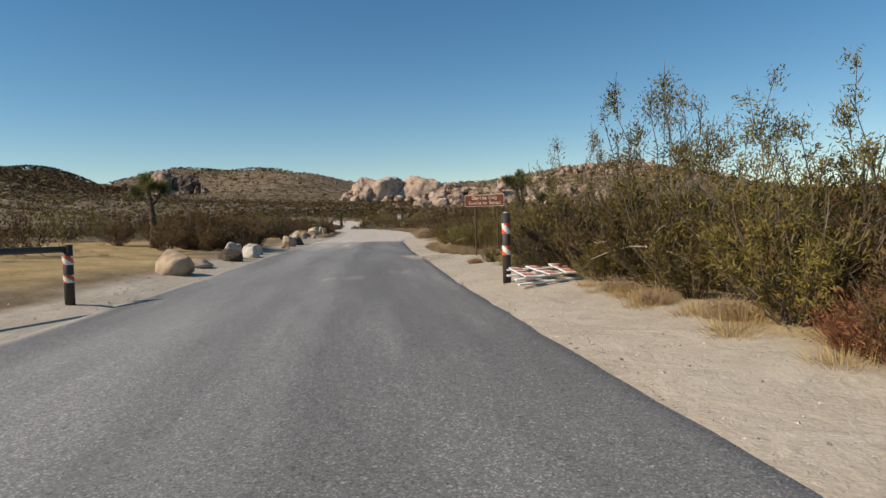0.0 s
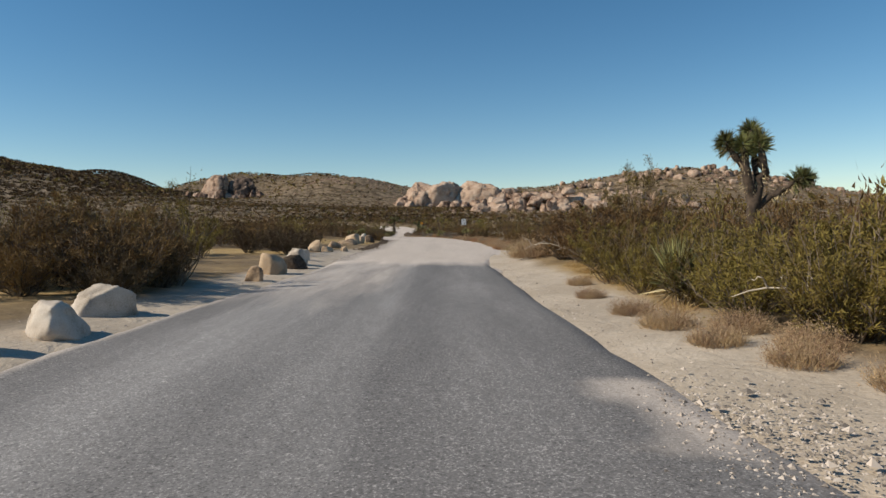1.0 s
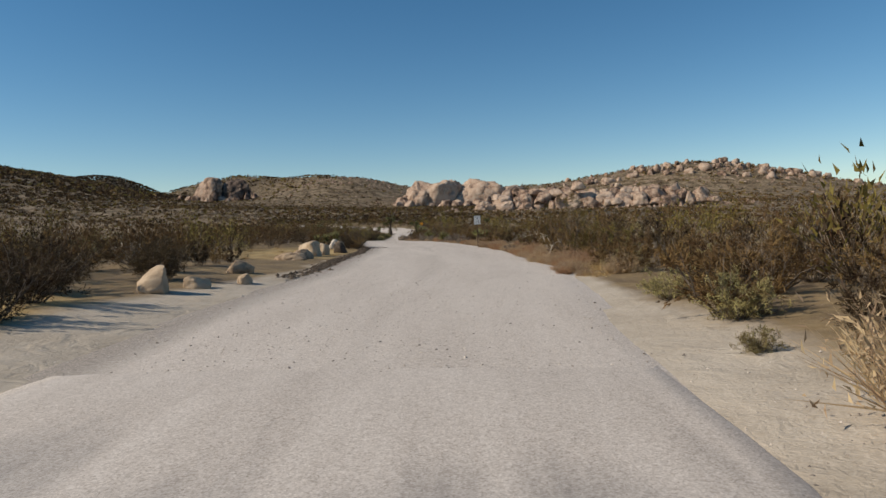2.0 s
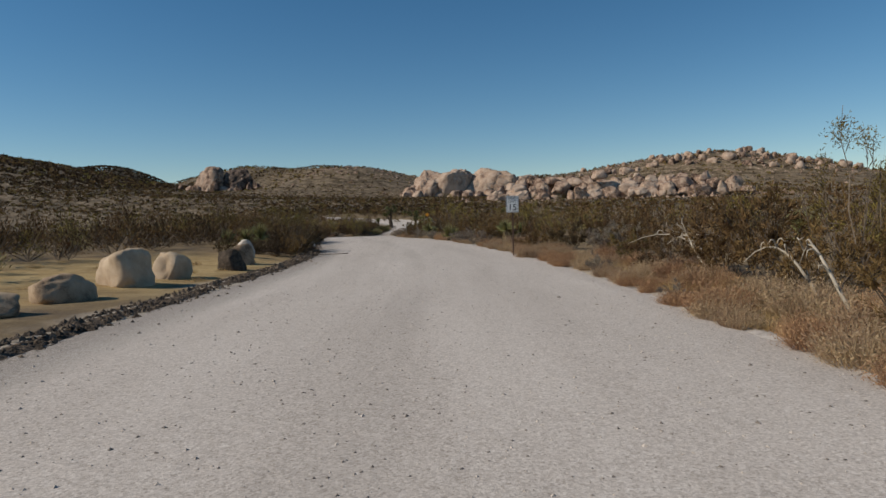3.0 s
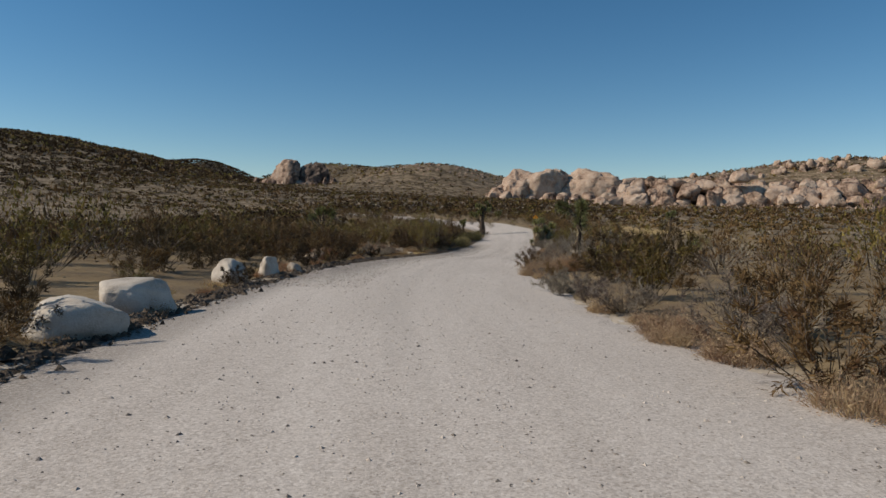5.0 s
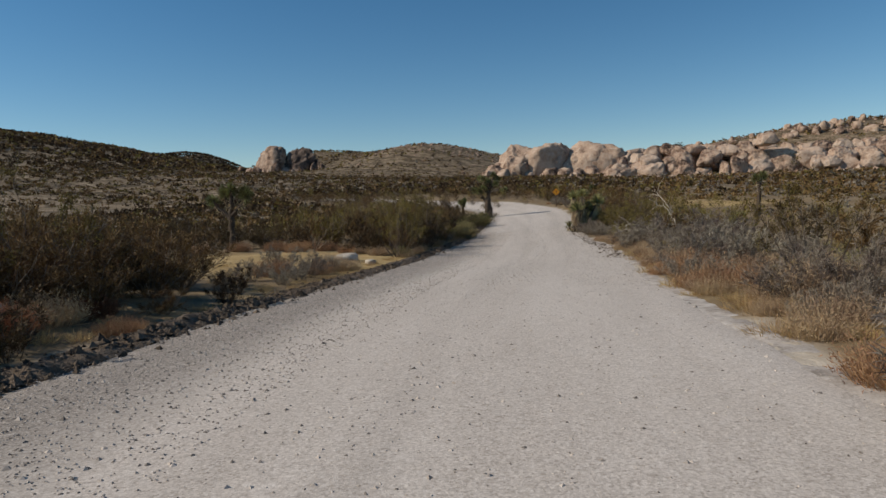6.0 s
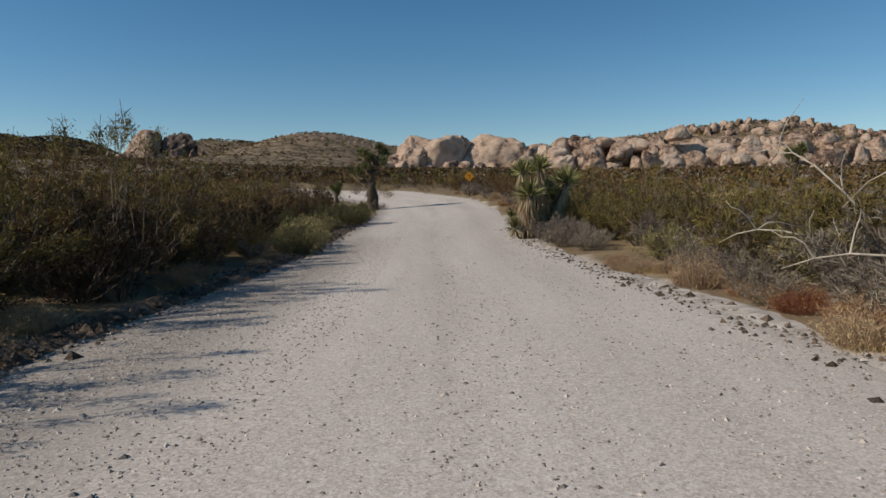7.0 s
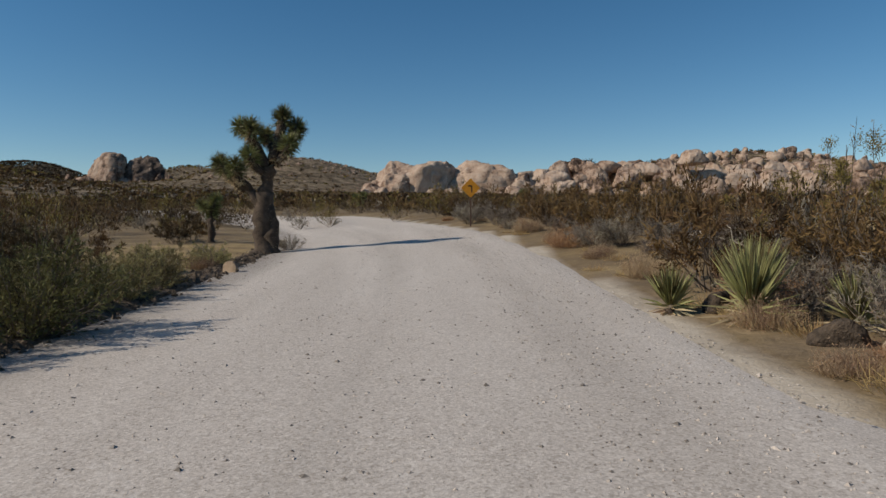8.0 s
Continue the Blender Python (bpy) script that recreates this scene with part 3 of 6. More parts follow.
# ---- kinds of plants ----
def bush_blocks(seed, H, W, stems, subs, leaves, size, low=0.12, flat=0.35, thin=1.0, wide=0.34, clump=0.6):
    """Stems that fan out of one root, side twigs and small leaves along them: (tubes, leaves)."""
    r = np.random.default_rng(seed)
    az, tl = r.uniform(0, 2 * np.pi, stems), np.sqrt(r.uniform(0.02, 1, stems))
    dirs = np.stack([np.cos(az), np.sin(az)], -1)
    base = np.concatenate([dirs * (0.09 * W * r.random((stems, 1))), np.zeros((stems, 1))], 1)
    reach = tl * W / 2 * r.uniform(0.7, 1.1, stems)
    top = H * (1 - flat * tl ** 2) * r.uniform(0.62, 1.05, stems)
    end = base + np.concatenate([dirs * reach[:, None], top[:, None]], 1)
    ctl = base + np.concatenate([dirs * (reach * r.uniform(0.45, 0.8, stems))[:, None], (top * r.uniform(0.35, 0.6, stems))[:, None]], 1)
    u = np.linspace(0, 1, 6)[None, :, None]
    P = base[:, None] * (1 - u) ** 2 + 2 * ctl[:, None] * u * (1 - u) + end[:, None] * u ** 2
    P[:, 1:] += r.normal(size=(stems, 5, 3)) * 0.018 * H
    rad = thin * np.linspace(0.011, 0.0028, 6)[None] * r.uniform(0.6, 1.5, (stems, 1)) * (H / 1.6)
    # side twigs
    n = stems * subs
    which = np.repeat(np.arange(stems), subs)
    t = r.uniform(low, 0.95, n)
    ix = np.minimum((t * 5).astype(int), 4)
    st = P[which, ix] * (1 - (t * 5 - ix)[:, None]) + P[which, ix + 1] * (t * 5 - ix)[:, None]
    dv = (P[which, 5] - P[which, 2])
    dv = dv / (np.linalg.norm(dv, axis=1, keepdims=True) + 1e-6) + r.normal(size=(n, 3)) * 0.62
    dv[:, 2] += 0.25
    dv /= np.linalg.norm(dv, axis=1, keepdims=True)
    ln = r.uniform(0.12, 0.3, n) * (H + W) / 2 * (1.15 - t)
    v = np.linspace(0, 1, 4)[None, :, None]
    S = st[:, None] + dv[:, None] * ln[:, None, None] * v + r.normal(size=(n, 4, 3)) * 0.03 * v * ln[:, None, None] * 3
    tw = join([tubes(P, rad), blades(st, dv, ln * 1.05, 0.012 * thin * H / 1.6, r.normal(size=(n, 3)))])
    # leaves sit on the twigs and the stems' tips
    m = leaves
    w = r.permutation(n)[r.integers(0, max(4, int(n * clump)), m)]
    q = r.uniform(0.1, 1.05, m)
    c = S[w, 0] * (1 - q)[:, None] + S[w, 3] * q[:, None] + r.normal(size=(m, 3)) * 0.022 * H
    d = dv[w] + r.normal(size=(m, 3)) * 0.7
    c[:, 2] = np.abs(c[:, 2])
    lf = sprigs(c, d, size * r.uniform(0.6, 1.5, m), size * wide * r.uniform(0.7, 1.4, m))
    return tw, lf


def fluff_blocks(seed, H, W, fluff):
    """A soft dome of very fine dry stalks with small seed heads: (stalks, heads)."""
    r = np.random.default_rng(seed)
    n = fluff
    a, q = r.uniform(0, 6.28, n), np.sqrt(r.random(n))
    out = np.stack([np.cos(a), np.sin(a), 0 * a], -1)
    c = out * (q * 0.34 * W)[:, None]
    d = out * (q * r.uniform(0.2, 1.0, n))[:, None] + (0, 0, 1) + 0.36 * r.normal(size=(n, 3))
    d[:, 2] = np.abs(d[:, 2]) + 0.1
    d /= np.linalg.norm(d, axis=1, keepdims=True)
    L = H * r.uniform(0.35, 1.0, n) * (1.0 - 0.3 * q ** 2)
    k = np.repeat(np.arange(n), 2)
    tips = c[k] + d[k] * (L[k] * r.uniform(0.4, 1.02, 2 * n))[:, None] + 0.035 * r.normal(size=(2 * n, 3))
    return sprigs(c, d, L, 0.005 + 0.004 * r.random(n)), sprigs(np.maximum(tips, (-9, -9, 0.03)), d[k] + 0.9 * r.normal(size=(2 * n, 3)), r.uniform(0.03, 0.075, 2 * n), 0.012)


KINDS = {}


def shrub_kind(key, name, label, category, leaf, twig=M_TWIG, seeds=(1,), **kw):
    KINDS[key] = dict(name=name, label=label, category=category, leaf=leaf, twig=twig, seeds=seeds, kw=kw, made={})


shrub_kind("creo", "creosote_bush", "olive green creosote bush with grey woody stems", "bush", M_LEAF["creosote"], seeds=(21, 22, 23), H=1.9, W=2.5, stems=46, subs=8, leaves=5600, size=0.1, wide=0.19)
shrub_kind("brown", "creosote_bush", "brownish half-dry creosote bush with bare lower stems", "bush", M_LEAF["brown"], seeds=(31, 32, 33), H=1.75, W=2.5, stems=46, subs=8, leaves=5200, size=0.105, wide=0.17)
shrub_kind("wand", "creosote_bush", "tall airy creosote bush with leaf clusters on thin wands", "bush", M_LEAF["creosote"], seeds=(41, 42, 43), H=3.4, W=3.2, stems=15, subs=9, leaves=2600, size=0.062, low=0.7, flat=0.5, thin=0.75, clump=0.3, wide=0.3)
shrub_kind("dark", "blackbrush", "dark brown twiggy blackbrush shrub", "bush", M_LEAF["dark"], seeds=(51, 52, 53), H=1.5, W=2.4, stems=44, subs=8, leaves=4600, size=0.105, wide=0.17)
shrub_kind("grey", "dry_bush", "grey leafless dry bush of fine tangled twigs", "bush", M_LEAF["grey"], seeds=(61, 62), H=0.95, W=1.7, stems=36, subs=9, leaves=3000, size=0.1, thin=0.8, wide=0.1)
shrub_kind("sage", "sagebrush", "yellowish grey-green sagebrush with a rounded crown", "bush", M_LEAF["sage"], seeds=(71, 72), H=0.85, W=1.45, stems=46, subs=7, leaves=5600, size=0.052, wide=0.22, low=0.05, flat=0.55, clump=0.9)
shrub_kind("mound", "rabbitbrush", "dense rounded dark green shrub beside the road", "bush", M_LEAF["mound"], seeds=(75, 76), H=1.0, W=1.8, stems=60, subs=8, leaves=7500, size=0.05, wide=0.24, low=0.05, flat=0.55, clump=1.0)
shrub_kind("tan", "buckwheat_bush", "dry tan buckwheat bush beside the road", "bush", M_LEAF["tan"], twig=M_LEAF["tan"], seeds=(81, 82, 83), fluff=1200, H=0.62, W=1.3)
shrub_kind("orange", "dry_brush", "orange-brown dry brush along the road edge", "bush", M_LEAF["orange"], twig=M_LEAF["orange"], seeds=(95, 96, 97), fluff=1200, H=0.62, W=1.3)
shrub_kind("rust", "buckwheat_bush", "rust-red dry buckwheat bush beside the road", "bush", M_LEAF["rust"], twig=M_LEAF["rust"], seeds=(91,), fluff=1900, H=0.75, W=1.6)


for key in ("creo", "brown", "dark", "grey", "sage"):
    k = KINDS[key]
    shrub_kind(key + "_far", k["name"], k["label"], k["category"], k["leaf"], seeds=(int(k["seeds"][0]) + 300, int(k["seeds"][0]) + 301), **{**k["kw"], "stems": 16, "subs": 6, "leaves": 2300, "size": k["kw"]["size"] * 1.25})


def mat4(x, y, z, rz, s, sz=None):
    return Matrix.LocRotScale((x, y, z), Euler((0, 0, rz)), (s, s, s if sz is None else sz))


def put(kind, x, y, s=1.0, rz=None, sz=None, z=None):
    """One shrub, rooted in the ground; later ones share the first one's meshes."""
    k = KINDS[kind]
    seed = k["seeds"][int(RNG.integers(len(k["seeds"])))]
    rz = RNG.uniform(0, 6.28) if rz is None else rz
    sz = s if sz is None else sz
    z = float(gz(x, y)) - 0.03 if z is None else z
    if seed in k["made"]:
        first = k["made"][seed]
        return copy_thing(first, mat4(x, y, z, rz, s / first.scale.x, sz / first.scale.z))
    root = new(k["name"])
    if kind == "grass":
        n = 240
        a, t = RNG.uniform(0, 6.28, n), RNG.uniform(0, 1.15, n)
        d = np.stack([np.cos(a) * np.sin(t), np.sin(a) * np.sin(t), np.cos(t)], -1)
        c = np.stack([np.cos(a), np.sin(a), 0 * a], -1) * RNG.uniform(0, 0.3, (n, 1))
        v, f = blades(c, d, RNG.uniform(0.1, 0.36, n), 0.006, bend=0.16)
        part("grass_clump", mesh_of("grass_clump", v, f, k["leaf"]), root)
    else:
        tw, lf = (fluff_blocks if "fluff" in k["kw"] else bush_blocks)(seed, **k["kw"])
        part("branch_mass", mesh_of("branch_mass", *tw, k["twig"]), root)
        part("foliage", mesh_of("foliage", *lf, k["leaf"]), root)
    tagged(root, k["label"], k["category"], k["name"].replace("_", " ") + " plants")
    root.location, root.rotation_euler, root.scale = (x, y, z), (0, 0, rz), (s, s, sz)
    k["made"][seed] = root
    return root


shrub_kind("grass", "grass_tuft", "dry straw-yellow grass tuft", "grass", M_LEAF["straw"], seeds=(1, 2, 3))
def rosette(r, n, reach, width, droop=105, curl=0.05):
    """Stiff blades round an axis along z: live ones."""
    a, t = r.uniform(0, 6.28, n), np.radians(r.uniform(0, droop, n))
    d = np.stack([np.cos(a) * np.sin(t), np.sin(a) * np.sin(t), np.cos(t)], -1)
    return blades(d * 0.05, d, reach * r.uniform(0.75, 1.1, n), width, np.stack([-np.sin(a), np.cos(a), 0 * a], -1) + 0.2 * r.normal(size=(n, 3)), curl)


def placed(block, m):
    v, f = block
    h = np.concatenate([v, np.ones((len(v), 1))], 1) @ np.array(m).T
    return h[:, :3], f


def along(a, b):
    """A pose at b that points its z from a to b."""
    a, b = Vector(a), Vector(b)
    return Matrix.Translation(b) @ (b - a).to_track_quat("Z", "Y").to_matrix().to_4x4()


def joshua_tree(x, y, limbs, label, seed=1, reach=0.34, shag=70, zoff=0.0):
    """limbs: (points from the root, first and last radius). Each bears a rosette at its end and dead blades along it."""
    r = np.random.default_rng(seed)
    root = new("joshua_tree")
    root.location = (x, y, float(gz(x, y)) - 0.05 + zoff)
    for i, (pts, r0, r1) in enumerate(limbs):
        pts = np.array(pts, float)
        t = np.linspace(0, len(pts) - 1, 4 * (len(pts) - 1) + 1)
        P = np.stack([np.interp(t, np.arange(len(pts)), pts[:, c]) for c in range(3)], -1)
        P[1:-1] += r.normal(size=(len(P) - 2, 3)) * 0.025
        R = np.linspace(r0, r1, len(P)) * (1 + 0.12 * r.normal(size=len(P)))
        if i == 0:
            R[0] *= 1.5
        v, f = tubes(P[None], R[None], 10)
        part("trunk" if i == 0 else "limb", mesh_of("limb", v, f, M_BARK, True), root)
        # dead blades hang along the upper length
        n = int(shag * np.linalg.norm(pts[-1] - pts[0]) * (0.8 if i == 0 else 1.4))
        q = r.uniform(0.25 if i else 0.3, 1, n) * (len(P) - 1)
        k = np.minimum(q.astype(int), len(P) - 2)
        c = P[k] + (P[k + 1] - P[k]) * (q - k)[:, None]
        a = r.uniform(0, 6.28, n)
        d = np.stack([np.cos(a), np.sin(a), -0.9 + 0 * a], -1) + 0.3 * r.normal(size=(n, 3))
        part("dead_leaf_skirt", mesh_of("dead_leaf_skirt", *blades(c, d, r.uniform(0.16, 0.34, n), 0.03), M_LEAF["dead"]), root, "drooping dead tan leaves")
        if r1 < 0.12:
            ax = Vector(P[-1]) - Vector(P[-3])
            tip = Vector(P[-1])
            blocks = [placed(rosette(r, 210, reach, 0.028, 115), along(tip - ax, tip))]
            back = tip - ax.normalized() * 0.2
            blocks.append(placed(rosette(r, 170, reach * 0.95, 0.028, 125), along(back - ax, back)))
            part("leaf_rosette", mesh_of("leaf_rosette", *join(blocks), M_LEAF["joshua"]), root)
    return tagged(root, label, "tree", "joshua trees")


def yucca(x, y, heads, label, seed=1, reach=0.62, width=0.042, name="yucca", zoff=0.0):
    """heads: (dx, dy, height, scale); each stands on its own short trunk with a skirt of dead blades."""
    r = np.random.default_rng(seed)
    root = new(name)
    root.location = (x, y, float(gz(x, y)) - 0.04 + zoff)
    for dx, dy, h, s in heads:
        foot, top = Vector((dx * 0.35, dy * 0.35, 0)), Vector((dx, dy, h))
        if h > 0.1:
            P = np.stack([np.linspace(foot[c], top[c], 5) for c in range(3)], -1)
            part("trunk", mesh_of("trunk", *tubes(P[None], np.full((1, 5), 0.09 * s), 8), M_BARK, True), root)
        n = int(130 * s) + 40
        low = h <= 0.5
        live = join([rosette(r, n, reach * (1.3 if low else 1.1) * s, width * (0.75 if low else 1), 37 if low else 80, 0.03), rosette(r, n // 3, reach * 0.9 * s, width * (0.75 if low else 1), 78 if low else 105, 0.14)])
        part("leaf_rosette", mesh_of("leaf_rosette", *placed(live, Matrix.Translation(top)), M_LEAF["yucca"]), root)
        tall = h > 0.5
        n = int(230 * s * min(h, 2.2) / 1.5) + 60 if tall else 40
        a = r.uniform(0, 6.28, n)
        q = r.uniform(0.3 if tall else 0.6, 1, n) ** (0.7 if tall else 1)
        out = np.stack([np.cos(a), np.sin(a), 0 * a], -1)
        c = np.array(foot)[None] * (1 - q)[:, None] + np.array(top)[None] * q[:, None] + out * (0.1 if tall else 0.0)
        d = out * (0.4 if tall else 1.0) + (0, 0, -1.5 if tall else -0.25) + (0.16 if tall else 0.25) * r.normal(size=(n, 3))
        ln = np.minimum(0.62 * s * r.uniform(0.7, 1.2, n), (c[:, 2] + 0.12) * 1.1 if tall else 9)
        part("dead_leaf_skirt", mesh_of("dead_leaf_skirt", *blades(c, d, ln, width * 0.95, bend=0.05 if tall else 0.12), M_LEAF["dead"]), root, "bleached dead leaves")
    return tagged(root, label, "yucca", "yucca plants")


def rock_mesh(seed, sx, sy, sz, mat, cuts=9, sub=3, rough=0.1, smooth=False, round_=0.0, square=1.0, crack=0.0, gap=0.16):
    """A boulder: a ball cut by planes and roughened, its foot in the ground."""
    r = np.random.default_rng(seed)
    bm = bmesh.new()
    bmesh.ops.create_icosphere(bm, subdivisions=sub, radius=1)
    v = np.array([w.co for w in bm.verts])
    v = np.sign(v) * np.abs(v) ** square
    n = r.normal(size=(cuts, 3))
    n[:, 2] = np.abs(n[:, 2]) * 0.8
    n /= np.linalg.norm(n, axis=1, keepdims=True)
    for k in range(cuts):
        lim = r.uniform(0.46, 0.8) + round_ * 0.16
        d = v @ n[k]
        over = np.clip(d - lim, 0, None)
        v = v - over[:, None] * n[k] * (0.93 - round_ * 0.25)
    off = Vector(r.uniform(0, 50, 3))
    for i, w in enumerate(bm.verts):
        p = Vector(v[i])
        q = p * 1.7 + off
        p += p.normalized() * rough * (noise.noise(q) + 0.5 * noise.noise(q * 2.3) + 0.3 * noise.noise(q * 5) + 0.16 * noise.noise(q * 11))
        if crack:
            e = Vector((p.x * 1.5 + 0.35 * p.z, p.y * 1.5, p.z * 0.8)) + off + Vector((0.25 * noise.noise(q * 2), 0, 0.25 * noise.noise(q * 2.2)))
            ds = noise.voronoi(e)[0]
            p *= 1 - crack * max(0.0, 1 - (ds[1] - ds[0]) / gap)
        w.co = (p.x * sx, p.y * sy, p.z * sz)
    return from_bm("rock", bm, mat, smooth)


def rock(x, y, w, h, seed, mat=None, label="pale tan granite rock beside the road", rz=None, depth=None, name="rock"):
    mat = mat or M_ROCK
    d = w * (0.8 if depth is None else depth)
    ob = new(name, rock_mesh(seed, w / 2, d / 2, h * 0.62, mat, sub=4, rough=0.12, smooth=True, cuts=7, round_=0.4, square=0.62, crack=0.03))
    ob.location = (x, y, float(gz(x, y)) + h * 0.36)
    ob.rotation_euler = (0, 0, (seed * 1.7) % 6.28 if rz is None else rz)
    return tagged(ob, label, "rock", "roadside rocks")


# ---- gate at the road's entrance ----
def striped_post(root, x, y, z0, h, r, bands):
    part("post", rod("post", (x, y, z0), (x, y, z0 + h), r, M_STEEL, 18), root)
    for a, b in bands:
        bm = bmesh.new()
        n, k = 24, 5
        ring = [[bm.verts.new((x + (r + 0.004) * math.cos(6.2832 * i / n), y + (r + 0.004) * math.sin(6.2832 * i / n), z0 + a + (b - a) * j / k)) for i in range(n)] for j in range(k + 1)]
        for j in range(k):
            for i in range(n):
                f = bm.faces.new((ring[j][i], ring[j][(i + 1) % n], ring[j + 1][(i + 1) % n], ring[j + 1][i]))
                f.material_index = 1 if ((i + j * 2) % 12) < 6 else 0
        me2 = from_bm("reflective_band", bm, M_WHITE, True)
        me2.materials.append(M_ORANGE)
        part("reflective_band", me2, root, "orange and white striped band")


def rail_bands(root, a, b, r, places):
    a, b = Vector(a), Vector(b)
    for i, q in enumerate(places):
        c, d = a.lerp(b, q), a.lerp(b, q + 0.05)
        part("reflective_band", rod("band", c, d, r + 0.004, M_ORANGE if i % 2 else M_WHITE, 16), root)
        part("reflective_band", rod("band", d, a.lerp(b, q + 0.08), r + 0.004, M_WHITE, 16), root)


def gate(px, py, ex, ey, label, latch, high=1.37):
    g = new("pipe_gate")
    z = float(gz(px, py))
    striped_post(g, px, py, z - 0.1, high + 0.18, 0.086, ((high * 0.5, high * 0.64), (high * 0.82, high * 0.98)))
    e = float(gz(ex, ey))
    top, end = (px, py, z + high), (ex, ey, e + high + 0.01)
    part("top_rail", rod("top_rail", top, end, 0.055, M_STEEL), g)
    if not latch:
        rail_bands(g, end, top, 0.055, (0.0, 0.45))
        return tagged(g, label, "gate", "entrance gates")
    mx, my = px + (ex - px) * 0.9, py + (ey - py) * 0.9
    part("end_member", rod("end_member", (mx, my, e + 0.62), (mx, my, e + 1.38), 0.055, M_STEEL), g)
    part("brace", rod("brace", (mx, my, e + 0.66), (px, py, z + 0.25), 0.055, M_STEEL), g)
    rail_bands(g, end, top, 0.055, (0.0, 0.2, 0.45))
    rail_bands(g, (mx, my, e + 0.66), (px, py, z + 0.25), 0.055, (0.02, 0.3))
    if latch:
        lx, ly = px + (ex - px) * 0.97, py + (ey - py) * 0.97
        striped_post(g, lx, ly, e - 0.1, 1.42, 0.04, ((0.75, 1.0), (1.1, 1.4)))
    return tagged(g, label, "gate", "entrance gates")


gate(1.3, 13.55, 1.62, 17.0, "open dark steel pipe gate with orange and white bands", True)
gate(-6.75, 11.7, -7.75, 8.3, "open dark steel pipe gate casting long shadows", False, 1.0)


def barricade(x, y, rz):
    """A road barricade that lies collapsed on the sand."""
    b = new("barricade")
    b.location, b.rotation_euler = (x, y, float(gz(x, y)) + 0.05), (radians(4), radians(-3), rz)
    def board(name, l, w, t, cx, cy, cz, a, tilt=0, mat=M_WHITE):
        return part(name, box(name, l, w, t, Matrix.Translation((cx, cy, cz)) @ Euler((radians(tilt), 0, radians(a))).to_matrix().to_4x4(), mat, 0.006), b)
    board("leg", 1.35, 0.1, 0.035, 0.0, -0.42, 0.03, 4)
    board("leg", 1.3, 0.1, 0.035, 0.05, 0.4, 0.05, -6)
    board("leg", 1.2, 0.09, 0.035, -0.1, -0.2, 0.1, 12, 8)
    board("leg", 1.25, 0.09, 0.035, 0.1, 0.62, 0.12, -12, -6)
    for cx, a in ((-0.42, 88), (0.0, 94), (0.42, 86)):
        panel = board("panel", 1.15, 0.22, 0.03, cx, 0.05, 0.17, a, 5)
        for q in (-0.4, -0.05, 0.3):
            part("stripe", box("stripe", 0.16, 0.222, 0.006, Matrix.Translation((cx, 0.05, 0.19)) @ Euler((radians(5), 0, radians(a))).to_matrix().to_4x4() @ Matrix.Translation((q, 0, 0.001)), M_ORANGE, 0), panel, "orange reflective stripe")
    return tagged(b, "collapsed white wooden barricade with orange stripes on the sand", "barricade")


barricade(1.95, 12.85, radians(12))


# ---- signs ----
def letters(txt, size, mat, m, name="lettering"):
    cu = bpy.data.curves.new(name, "FONT")
    cu.body, cu.size, cu.align_x, cu.align_y, cu.extrude = txt, size, "CENTER", "CENTER", 0.001
    tmp = bpy.data.objects.new(name, cu)
    scene.collection.objects.link(tmp)
    me3 = bpy.data.meshes.new_from_object(tmp)
    bpy.data.objects.remove(tmp)
    bpy.data.curves.remove(cu)
    me3.transform(m)
    me3.materials.clear()
    me3.materials.append(mat)
    return me3


def rounded_plate(name, w, h, t, r, m, mat):
    bm = bmesh.new()
    vs = []
    for cx, cy, a0 in ((w / 2 - r, h / 2 - r, 0), (-w / 2 + r, h / 2 - r, 90), (-w / 2 + r, -h / 2 + r, 180), (w / 2 - r, -h / 2 + r, 270)):
        vs += [bm.verts.new((cx + r * math.cos(radians(a0 + 18 * i)), cy + r * math.sin(radians(a0 + 18 * i)), 0)) for i in range(6)]
    f = bm.faces.new(vs)
    ex = bmesh.ops.extrude_face_region(bm, geom=[f])["geom"]
    bmesh.ops.translate(bm, vec=(0, 0, t), verts=[e for e in ex if isinstance(e, bmesh.types.BMVert)])
    bmesh.ops.recalc_face_normals(bm, faces=bm.faces)
    bmesh.ops.transform(bm, matrix=m, verts=bm.verts)
    return from_bm(name, bm, mat)


def facing(x, y, z, yaw, tilt=0):
    """A pose whose xy plane stands upright and faces the way yaw (0: towards -y)."""
    return Matrix.Translation((x, y, z)) @ Euler((radians(90), 0, radians(yaw))).to_matrix().to_4x4() @ pose(0, 0, 0, 0, 0, tilt)


